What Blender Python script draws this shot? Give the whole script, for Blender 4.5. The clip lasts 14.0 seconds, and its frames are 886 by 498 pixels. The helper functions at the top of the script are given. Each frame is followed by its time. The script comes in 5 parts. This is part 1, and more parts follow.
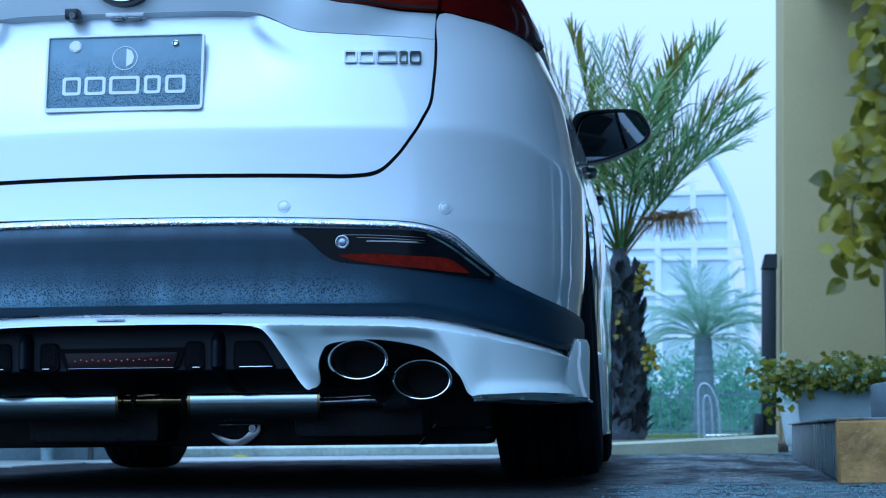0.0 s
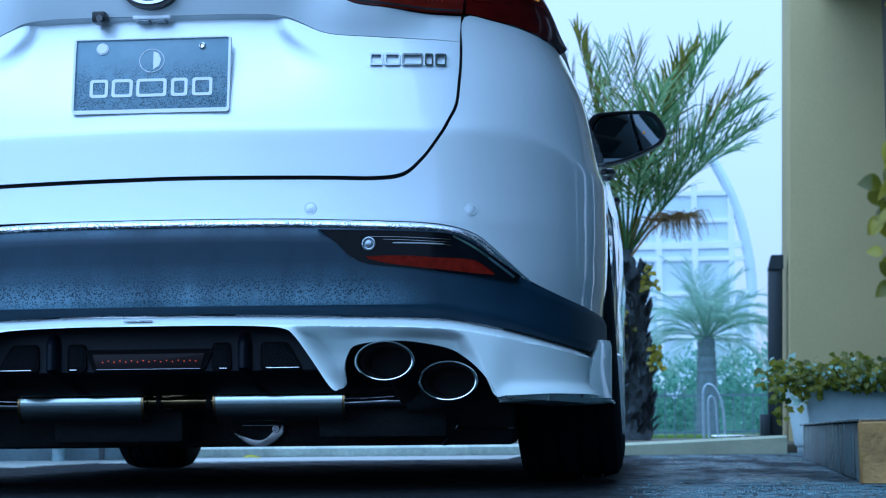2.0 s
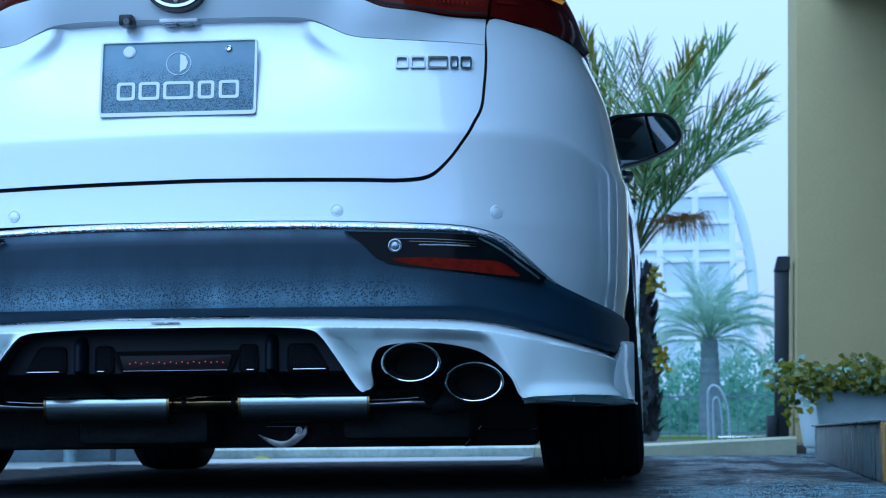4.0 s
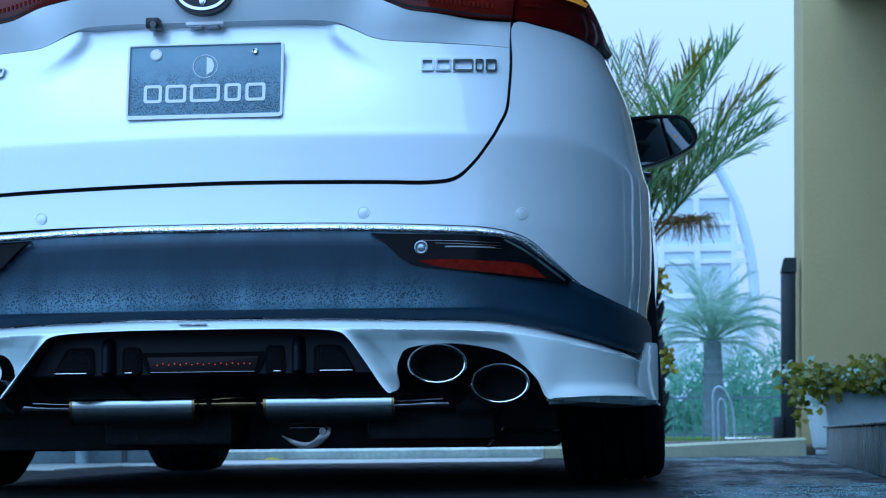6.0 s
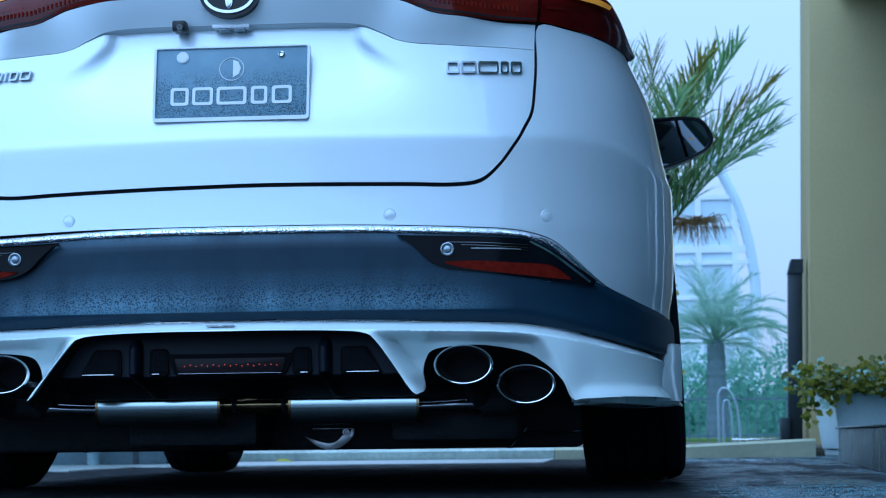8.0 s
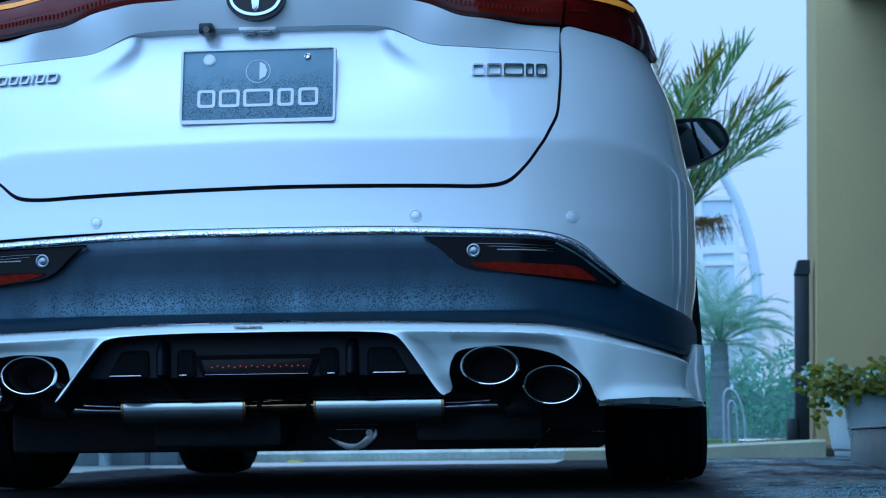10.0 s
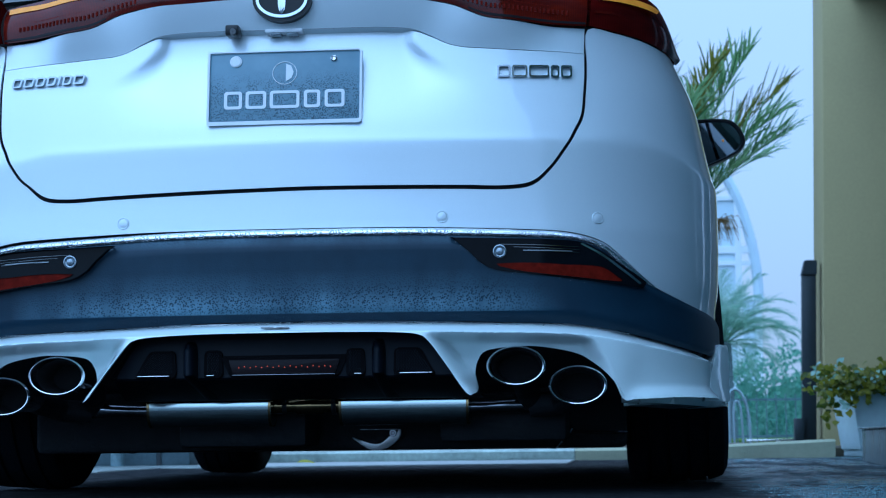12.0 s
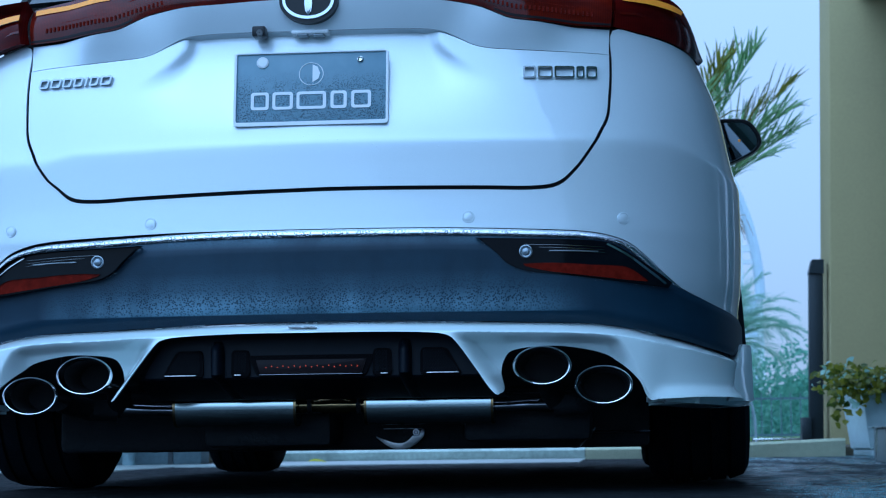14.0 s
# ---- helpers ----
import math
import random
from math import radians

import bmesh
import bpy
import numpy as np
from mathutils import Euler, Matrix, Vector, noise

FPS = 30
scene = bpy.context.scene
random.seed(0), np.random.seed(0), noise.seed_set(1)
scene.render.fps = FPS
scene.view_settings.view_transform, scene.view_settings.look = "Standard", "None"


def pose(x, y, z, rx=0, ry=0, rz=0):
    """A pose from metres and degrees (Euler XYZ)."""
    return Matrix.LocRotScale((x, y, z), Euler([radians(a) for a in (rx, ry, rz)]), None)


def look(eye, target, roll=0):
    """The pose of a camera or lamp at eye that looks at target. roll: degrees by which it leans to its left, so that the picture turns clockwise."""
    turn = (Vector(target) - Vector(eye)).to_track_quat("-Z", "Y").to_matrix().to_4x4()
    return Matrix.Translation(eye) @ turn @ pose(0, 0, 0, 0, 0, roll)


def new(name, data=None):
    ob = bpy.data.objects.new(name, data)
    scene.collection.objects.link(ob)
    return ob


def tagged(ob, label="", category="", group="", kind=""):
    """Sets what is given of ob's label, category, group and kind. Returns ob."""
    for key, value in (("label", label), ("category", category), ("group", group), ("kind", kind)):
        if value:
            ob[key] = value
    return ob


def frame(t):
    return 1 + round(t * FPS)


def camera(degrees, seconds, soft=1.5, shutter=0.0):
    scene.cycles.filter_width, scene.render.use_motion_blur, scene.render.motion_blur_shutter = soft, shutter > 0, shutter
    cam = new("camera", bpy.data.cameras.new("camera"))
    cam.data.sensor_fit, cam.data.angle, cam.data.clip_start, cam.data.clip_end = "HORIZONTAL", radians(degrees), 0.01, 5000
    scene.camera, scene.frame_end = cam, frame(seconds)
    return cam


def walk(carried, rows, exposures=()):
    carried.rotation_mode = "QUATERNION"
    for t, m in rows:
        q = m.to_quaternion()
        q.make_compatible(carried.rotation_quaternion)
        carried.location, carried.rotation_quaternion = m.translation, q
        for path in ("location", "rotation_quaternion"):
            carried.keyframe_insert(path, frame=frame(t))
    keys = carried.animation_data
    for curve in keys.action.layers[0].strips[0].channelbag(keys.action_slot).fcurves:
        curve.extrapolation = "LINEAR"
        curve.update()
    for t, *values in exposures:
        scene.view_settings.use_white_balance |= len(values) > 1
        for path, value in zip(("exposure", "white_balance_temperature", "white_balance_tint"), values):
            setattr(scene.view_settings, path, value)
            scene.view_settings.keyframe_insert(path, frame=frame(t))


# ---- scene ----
cam = camera(24.861, 14.0, soft=1.15)
PATH = [
    (0, (1.0712, -4.1803, 0.1240), (0.7044, -0.2139, 0.4884), -0.558),
    (1, (1.0444, -4.1940, 0.1246), (0.6782, -0.2276, 0.4893), -0.552),
    (2, (1.0176, -4.2075, 0.1248), (0.6520, -0.2411, 0.4903), -0.553),
    (3, (0.9907, -4.2207, 0.1248), (0.6257, -0.2543, 0.4915), -0.560),
    (4, (0.9637, -4.2338, 0.1245), (0.5992, -0.2675, 0.4926), -0.572),
    (5, (0.9367, -4.2466, 0.1241), (0.5726, -0.2804, 0.4938), -0.588),
    (6, (0.9096, -4.2594, 0.1236), (0.5459, -0.2933, 0.4949), -0.606),
    (7, (0.8824, -4.2719, 0.1231), (0.5191, -0.3060, 0.4960), -0.625),
    (8, (0.8552, -4.2844, 0.1226), (0.4922, -0.3186, 0.4970), -0.645),
    (9, (0.8278, -4.2969, 0.1223), (0.4651, -0.3311, 0.4978), -0.663),
    (10, (0.8004, -4.3092, 0.1221), (0.4379, -0.3435, 0.4985), -0.680),
    (11, (0.7730, -4.3216, 0.1221), (0.4106, -0.3559, 0.4989), -0.693),
    (12, (0.7454, -4.3339, 0.1225), (0.3832, -0.3682, 0.4992), -0.702),
    (13, (0.7177, -4.3463, 0.1232), (0.3556, -0.3805, 0.4991), -0.705),
    (14, (0.6899, -4.3587, 0.1243), (0.3279, -0.3928, 0.4987), -0.702),
]
walk(cam, [(t, look(eye, target, roll)) for t, eye, target, roll in PATH], exposures=[(0.0, 0.36, 3780.0, -1.8), (3.0, 0.32, 3780.0, -2.0), (8.0, 0.13, 3750.0, -3.0), (14.0, -0.03, 3735.0, -4.2)])
cam.data.dof.use_dof, cam.data.dof.focus_distance, cam.data.dof.aperture_fstop = True, 4.3, 14.0

# ---- light ----
world = bpy.data.worlds.new("sky")
scene.world = world
world.use_nodes = True
_wn = world.node_tree
_sky = _wn.nodes.new("ShaderNodeTexSky")
_sky.sky_type, _sky.sun_disc = "NISHITA", False
_sky.sun_elevation, _sky.sun_rotation = radians(48), radians(200)
_sky.air_density, _sky.dust_density, _sky.ozone_density = 1.0, 4.0, 1.0
_bg = _wn.nodes["Background"]
_cloud = _wn.nodes.new("ShaderNodeMix")
_cloud.data_type = "RGBA"
_cloud.inputs["Factor"].default_value = 0.7
_dir = _wn.nodes.new("ShaderNodeTexCoord")
_axes = _wn.nodes.new("ShaderNodeSeparateXYZ")
_wn.links.new(_dir.outputs["Generated"], _axes.inputs[0])
_grade = _wn.nodes.new("ShaderNodeValToRGB")
_grade.color_ramp.elements[0].position, _grade.color_ramp.elements[0].color = 0.1, (6.9, 6.1, 6.0, 1)
_grade.color_ramp.elements[1].position, _grade.color_ramp.elements[1].color = 0.95, (7.6, 6.2, 5.55, 1)
_wn.links.new(_axes.outputs["Y"], _grade.inputs[0])
_rise = _wn.nodes.new("ShaderNodeMapRange")
_rise.inputs["From Min"].default_value, _rise.inputs["From Max"].default_value = 0.0, 1.0
_rise.inputs["To Min"].default_value, _rise.inputs["To Max"].default_value = 0.84, 2.2
_wn.links.new(_axes.outputs["Z"], _rise.inputs["Value"])
_dome = _wn.nodes.new("ShaderNodeVectorMath")
_dome.operation = "SCALE"
_wn.links.new(_grade.outputs[0], _dome.inputs[0])
_wn.links.new(_rise.outputs[0], _dome.inputs["Scale"])
_wn.links.new(_dome.outputs[0], _cloud.inputs["B"])
_wn.links.new(_sky.outputs[0], _cloud.inputs["A"])
_wn.links.new(_cloud.outputs["Result"], _bg.inputs[0])
_bg.inputs[1].default_value = 0.12
sun = new("sun", bpy.data.lights.new("sun", "SUN"))
sun.data.energy, sun.data.angle, sun.data.color = 0.75, radians(100), (1.0, 0.97, 0.93)
sun.matrix_world = look((-4, -6.5, 9), (0, 0, 0))


# ---- materials ----
def nodes_of(name):
    m = bpy.data.materials.new(name)
    m.use_nodes = True
    return m, m.node_tree, m.node_tree.nodes["Principled BSDF"]


def link(nt, a, b):
    nt.links.new(a, b)


def noise_tex(nt, scale, detail=4, coord="Object", stretch=None, rough=0.55):
    tc = nt.nodes.new("ShaderNodeTexCoord")
    n = nt.nodes.new("ShaderNodeTexNoise")
    n.inputs["Scale"].default_value, n.inputs["Detail"].default_value = scale, detail
    n.inputs["Roughness"].default_value = rough
    src = tc.outputs[coord]
    if stretch:
        mp = nt.nodes.new("ShaderNodeMapping")
        mp.inputs["Scale"].default_value = stretch
        link(nt, src, mp.inputs[0])
        src = mp.outputs[0]
    link(nt, src, n.inputs["Vector"])
    return n.outputs["Fac"]


def ramp(nt, fac, stops):
    r = nt.nodes.new("ShaderNodeValToRGB")
    while len(r.color_ramp.elements) < len(stops):
        r.color_ramp.elements.new(0.5)
    for e, (p, c) in zip(r.color_ramp.elements, stops):
        e.position = p
        e.color = (*c, 1) if isinstance(c, tuple) else (c, c, c, 1)
    link(nt, fac, r.inputs[0])
    return r.outputs[0]


def bump(nt, bsdf, fac, strength, dist):
    b = nt.nodes.new("ShaderNodeBump")
    b.inputs["Strength"].default_value, b.inputs["Distance"].default_value = strength, dist
    link(nt, fac, b.inputs["Height"])
    link(nt, b.outputs[0], bsdf.inputs["Normal"])


def mixcol(nt, fac, a, b, mode="MIX"):
    m = nt.nodes.new("ShaderNodeMix")
    m.data_type, m.blend_type = "RGBA", mode
    for sock, v in ((m.inputs["Factor"], fac), (m.inputs["A"], a), (m.inputs["B"], b)):
        if hasattr(v, "is_linked"):
            link(nt, v, sock)
        elif isinstance(v, tuple):
            sock.default_value = (*v, 1)
        else:
            sock.default_value = v
    return m.outputs["Result"]


def plain(name, c, rough=0.5, metal=0.0, var=0.15, scale=6.0, coat=0.0, bmp=0.0, bscale=60.0, fine=40.0):
    """A surface with grain at two scales."""
    m, nt, b = nodes_of(name)
    n1, n2 = noise_tex(nt, scale, 5), noise_tex(nt, fine, 3)
    dark = tuple(v * (1 - var) for v in c)
    lite = tuple(min(1, v * (1 + var)) for v in c)
    col = ramp(nt, n1, [(0.3, dark), (0.7, lite)])
    col = mixcol(nt, 0.35, col, ramp(nt, n2, [(0.3, dark), (0.7, lite)]))
    link(nt, col, b.inputs["Base Color"])
    link(nt, ramp(nt, n1, [(0.2, max(0.02, rough * 0.85)), (0.8, min(1.0, rough * 1.15))]), b.inputs["Roughness"])
    b.inputs["Metallic"].default_value = metal
    b.inputs["Coat Weight"].default_value = coat
    b.inputs["Coat Roughness"].default_value = 0.03
    if bmp:
        bump(nt, b, noise_tex(nt, bscale, 6), bmp, 0.01)
    return m


def droplets(nt, scale, size=0.32):
    """Round beads: 1 inside a bead, 0 between."""
    tc = nt.nodes.new("ShaderNodeTexCoord")
    v = nt.nodes.new("ShaderNodeTexVoronoi")
    v.inputs["Scale"].default_value = scale
    link(nt, tc.outputs["Object"], v.inputs["Vector"])
    return ramp(nt, v.outputs["Distance"], [(size * 0.55, 1.0), (size, 0.0)])


def band(nt, axis, stops):
    """A mask along one axis of the object, in metres: stops of (place, value)."""
    tc = nt.nodes.new("ShaderNodeTexCoord")
    sep = nt.nodes.new("ShaderNodeSeparateXYZ")
    link(nt, tc.outputs["Object"], sep.inputs[0])
    lo, hi = stops[0][0], stops[-1][0]
    mr = nt.nodes.new("ShaderNodeMapRange")
    mr.inputs["From Min"].default_value, mr.inputs["From Max"].default_value = lo, hi
    link(nt, sep.outputs[axis], mr.inputs["Value"])
    return ramp(nt, mr.outputs[0], [((p - lo) / (hi - lo), v) for p, v in stops])


def times(nt, a, b):
    m = nt.nodes.new("ShaderNodeMath")
    m.operation = "MULTIPLY"
    link(nt, a, m.inputs[0])
    if hasattr(b, "is_linked"):
        link(nt, b, m.inputs[1])
    else:
        m.inputs[1].default_value = b
    return m.outputs[0]


def make_paint(name, dark, lite, pearl=0.0):
    m, nt, b = nodes_of(name)
    link(nt, ramp(nt, noise_tex(nt, 900, 1), [(0.3, dark), (0.7, lite)]), b.inputs["Base Color"])
    link(nt, ramp(nt, noise_tex(nt, 5, 4), [(0.3, 0.33), (0.7, 0.37)]), b.inputs["Roughness"])
    b.inputs["Metallic"].default_value = pearl
    b.inputs["Coat Weight"].default_value, b.inputs["Coat Roughness"].default_value, b.inputs["Coat IOR"].default_value = 1.0, 0.03, 1.6
    bump(nt, b, times(nt, droplets(nt, 60, 0.10), noise_tex(nt, 7, 3)), 0.25, 0.002)
    wave = nt.nodes.new("ShaderNodeBump")
    wave.inputs["Strength"].default_value, wave.inputs["Distance"].default_value = 0.4, 0.008
    link(nt, noise_tex(nt, 5, 2, stretch=(1, 1, 0.6)), wave.inputs["Height"])
    link(nt, wave.outputs[0], b.inputs["Coat Normal"])
    return m


def make_cladding():
    m, nt, b = nodes_of("wet_dark_grey_plastic")
    # rain film; its pale blue also paints in sheen from the sky
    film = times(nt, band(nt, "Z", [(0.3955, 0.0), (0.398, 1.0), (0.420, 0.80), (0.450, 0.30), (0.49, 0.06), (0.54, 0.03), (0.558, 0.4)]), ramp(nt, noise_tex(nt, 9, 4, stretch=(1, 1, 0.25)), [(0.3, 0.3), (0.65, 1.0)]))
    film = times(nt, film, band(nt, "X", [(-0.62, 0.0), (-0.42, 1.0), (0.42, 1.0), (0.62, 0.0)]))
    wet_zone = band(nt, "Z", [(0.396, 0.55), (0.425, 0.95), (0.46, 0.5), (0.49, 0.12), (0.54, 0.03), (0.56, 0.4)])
    zone = band(nt, "X", [(-0.66, 0.0), (-0.46, 1.0), (0.46, 1.0), (0.66, 0.0)])
    bead = times(nt, times(nt, droplets(nt, 230, 0.54), ramp(nt, noise_tex(nt, 42, 4, stretch=(1, 1, 0.35)), [(0.32, 0.0), (0.44, 1.0)])), times(nt, wet_zone, zone))
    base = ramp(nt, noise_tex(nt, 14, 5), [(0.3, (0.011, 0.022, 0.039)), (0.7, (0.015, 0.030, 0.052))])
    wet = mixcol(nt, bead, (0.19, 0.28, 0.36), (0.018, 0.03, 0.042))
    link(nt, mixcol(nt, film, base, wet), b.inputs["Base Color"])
    link(nt, ramp(nt, bead, [(0.0, 0.46), (1.0, 0.15)]), b.inputs["Roughness"])
    b.inputs["Specular IOR Level"].default_value = 0.22
    grain = nt.nodes.new("ShaderNodeMath")
    grain.operation = "ADD"
    link(nt, times(nt, bead, 1.0), grain.inputs[0])
    link(nt, times(nt, noise_tex(nt, 700, 2), 0.15), grain.inputs[1])
    bump(nt, b, grain.outputs[0], 0.35, 0.0015)
    return m


def make_chrome_wet():
    m, nt, b = nodes_of("rain_beaded_chrome")
    bead = times(nt, droplets(nt, 230, 0.5), ramp(nt, noise_tex(nt, 40, 3), [(0.38, 0.0), (0.5, 1.0)]))
    link(nt, mixcol(nt, bead, (0.75, 0.76, 0.78), (0.45, 0.47, 0.50)), b.inputs["Base Color"])
    b.inputs["Metallic"].default_value = 1.0
    link(nt, ramp(nt, bead, [(0, 0.22), (1, 0.1)]), b.inputs["Roughness"])
    bump(nt, b, bead, 0.45, 0.002)
    return m


def make_plate():
    m, nt, b = nodes_of("wet_slate_plate")
    bead = times(nt, droplets(nt, 330, 0.5), times(nt, band(nt, "Z", [(0.82, 1.0), (0.895, 0.9), (0.945, 0.0), (0.99, 0.0)]), ramp(nt, noise_tex(nt, 60, 3), [(0.35, 0.0), (0.5, 1.0)])))
    base = ramp(nt, noise_tex(nt, 25, 4), [(0.3, (0.155, 0.235, 0.295)), (0.7, (0.185, 0.27, 0.335))])
    link(nt, mixcol(nt, bead, base, (0.045, 0.055, 0.065)), b.inputs["Base Color"])
    link(nt, ramp(nt, bead, [(0, 0.35), (1, 0.12)]), b.inputs["Roughness"])
    bump(nt, b, bead, 0.5, 0.002)
    return m


def make_glass(name, c, rough=0.02, trans=0.9, ior=1.45):
    m, nt, b = nodes_of(name)
    link(nt, ramp(nt, noise_tex(nt, 3, 3), [(0.3, tuple(v * 0.92 for v in c)), (0.7, c)]), b.inputs["Base Color"])
    b.inputs["Roughness"].default_value, b.inputs["Transmission Weight"].default_value = rough, trans
    b.inputs["IOR"].default_value = ior
    return m


def make_lens(name, dark, lite, spec=0.3):
    """Glossy coloured plastic over fine upright ribs."""
    m, nt, b = nodes_of(name)
    tc = nt.nodes.new("ShaderNodeTexCoord")
    w = nt.nodes.new("ShaderNodeTexWave")
    w.bands_direction, w.inputs["Scale"].default_value, w.inputs["Distortion"].default_value = "X", 80.0, 0.4
    link(nt, tc.outputs["Object"], w.inputs["Vector"])
    glow = times(nt, ramp(nt, w.outputs["Fac"], [(0.2, 0.6), (0.9, 1.0)]), ramp(nt, noise_tex(nt, 7, 4, stretch=(1, 1, 3)), [(0.35, 0.15), (0.65, 1.0)]))
    link(nt, mixcol(nt, glow, dark, lite), b.inputs["Base Color"])
    b.inputs["Roughness"].default_value, b.inputs["Specular IOR Level"].default_value = 0.12, spec
    return m


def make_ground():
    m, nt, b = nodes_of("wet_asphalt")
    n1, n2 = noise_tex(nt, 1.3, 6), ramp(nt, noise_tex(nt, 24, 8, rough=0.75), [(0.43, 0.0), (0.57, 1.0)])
    # painted shade: asphalt is darkened under the car, paler beyond x about 1
    unshaded = times(nt, band(nt, "X", [(0.96, 0.0), (1.16, 1.0)]), ramp(nt, noise_tex(nt, 5, 5, stretch=(1, 0.16, 1)), [(0.42, 0.25), (0.56, 1.0)]))
    base = mixcol(nt, n2, mixcol(nt, unshaded, (0.008, 0.011, 0.014), (0.006, 0.012, 0.016)), mixcol(nt, unshaded, (0.015, 0.019, 0.023), (0.13, 0.26, 0.30)))
    base = mixcol(nt, ramp(nt, n1, [(0.4, 0.0), (0.65, 0.5)]), base, mixcol(nt, unshaded, (0.018, 0.018, 0.014), (0.026, 0.050, 0.055)))
    # out-of-view ground made paler to bounce light onto the bumper
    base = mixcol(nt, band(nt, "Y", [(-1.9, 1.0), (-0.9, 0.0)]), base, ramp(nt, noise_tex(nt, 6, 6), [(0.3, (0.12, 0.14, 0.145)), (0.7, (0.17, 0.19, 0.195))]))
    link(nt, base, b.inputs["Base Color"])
    link(nt, mixcol(nt, unshaded, ramp(nt, noise_tex(nt, 9, 8, rough=0.7), [(0.42, 0.62), (0.56, 0.85)]), ramp(nt, noise_tex(nt, 9, 8, rough=0.7), [(0.42, 0.08), (0.58, 0.5)])), b.inputs["Roughness"])
    h = nt.nodes.new("ShaderNodeMath")
    h.operation = "ADD"
    link(nt, times(nt, n2, 0.7), h.inputs[0])
    link(nt, times(nt, noise_tex(nt, 170, 4), 1.6), h.inputs[1])
    link(nt, mixcol(nt, unshaded, (0.12, 0.12, 0.12), (0.6, 0.6, 0.6)), b.inputs["Specular IOR Level"])
    bump(nt, b, h.outputs[0], 0.85, 0.010)
    return m


def make_leaf(name, a, c, rough=0.4):
    m, nt, b = nodes_of(name)
    g = nt.nodes.new("ShaderNodeNewGeometry")
    link(nt, mixcol(nt, 0.3, ramp(nt, g.outputs["Random Per Island"], [(0.0, a), (1.0, c)]), ramp(nt, noise_tex(nt, 30, 3), [(0.3, a), (0.7, c)])), b.inputs["Base Color"])
    b.inputs["Roughness"].default_value = rough
    b.inputs["Specular IOR Level"].default_value = 0.3
    tr = nt.nodes.new("ShaderNodeBsdfTranslucent")
    link(nt, ramp(nt, g.outputs["Random Per Island"], [(0.0, tuple(v * 1.6 for v in a)), (1.0, tuple(v * 1.8 for v in c))]), tr.inputs["Color"])
    mx = nt.nodes.new("ShaderNodeMixShader")
    mx.inputs[0].default_value = 0.38
    link(nt, b.outputs[0], mx.inputs[1])
    link(nt, tr.outputs[0], mx.inputs[2])
    link(nt, mx.outputs[0], nt.nodes["Material Output"].inputs["Surface"])
    return m


PAINT = make_paint("pearl_white_paint", (0.69, 0.742, 0.765), (0.74, 0.79, 0.815), 0.31)
# skirt white made paler than the body to stand in for light on it
KIT_LIT_WHITE = make_paint("brightened_white_paint", (0.80, 0.895, 0.885), (0.84, 0.925, 0.915))
CLAD = make_cladding()
CHROME_WET = make_chrome_wet()
PLATE = make_plate()
CHROME = plain("chrome", (0.72, 0.73, 0.75), 0.09, 1.0, 0.05)
POLISHED = plain("polished_steel", (0.60, 0.68, 0.67), 0.12, 1.0, 0.02, 3, fine=9)
STEEL = plain("brushed_steel", (0.78, 0.78, 0.77), 0.26, 1.0, 0.05, 18)
HEAT = plain("heat_tinted_steel", (0.34, 0.26, 0.12), 0.16, 1.0, 0.3, 30)
BLACK = plain("gloss_black_plastic", (0.007, 0.007, 0.008), 0.3, 0, 0.3, 9)
# near-black in place of the shade inside vents and lamp recess
VOID = plain("recess_shade_black", (0.003, 0.003, 0.004), 0.8, 0, 0.2, 9)
VOID.node_tree.nodes["Principled BSDF"].inputs["Specular IOR Level"].default_value = 0.1
ALU = plain("bright_aluminium", (0.86, 0.87, 0.88), 0.35, 0.9, 0.05, 12)
DIFF = plain("satin_black_diffuser", (0.004, 0.006, 0.011), 0.5, 0, 0.3, 9)
DIFF.node_tree.nodes["Principled BSDF"].inputs["Specular IOR Level"].default_value = 0.18
BLACK.node_tree.nodes["Principled BSDF"].inputs["Specular IOR Level"].default_value = 0.35
CHROME_DARK = plain("dark_chrome", (0.30, 0.31, 0.33), 0.12, 1.0, 0.1)
CHROME_BADGE = plain("badge_chrome", (0.42, 0.44, 0.46), 0.14, 1.0, 0.1)
SOOT_GAP = plain("soot_and_gap_black", (0.008, 0.008, 0.009), 0.8, 0, 0.3, 20)
RUBBER = plain("tyre_rubber", (0.007, 0.009, 0.013), 0.75, 0, 0.25, 12, bmp=0.3, bscale=120)
RUBBER.node_tree.nodes["Principled BSDF"].inputs["Specular IOR Level"].default_value = 0.08
ALLOY = plain("dark_alloy", (0.10, 0.10, 0.105), 0.3, 0.9, 0.1)
UNDER = plain("underseal", (0.004, 0.006, 0.009), 0.7, 0, 0.35, 12, bmp=0.4, bscale=80)
WHITE = plain("white_enamel", (0.78, 0.79, 0.80), 0.35, 0, 0.04)
RED_LENS = make_lens("red_lens", (0.030, 0.0015, 0.001), (0.115, 0.008, 0.002))
DARK_RED = make_lens("dark_red_lens", (0.022, 0.001, 0.001), (0.080, 0.004, 0.003), 0.08)
AMBER = plain("amber_lens", (0.90, 0.36, 0.012), 0.3, 0, 0.12, 60)
REFLECT = plain("red_reflector", (0.095, 0.007, 0.003), 0.4, 0, 0.45, 70)
SMOKED = plain("smoked_lens", (0.004, 0.005, 0.007), 0.07, 0, 0.3, 15)
SMOKED.node_tree.nodes["Principled BSDF"].inputs["Specular IOR Level"].default_value = 0.1
REFLECT.node_tree.nodes["Principled BSDF"].inputs["Specular IOR Level"].default_value = 0.03
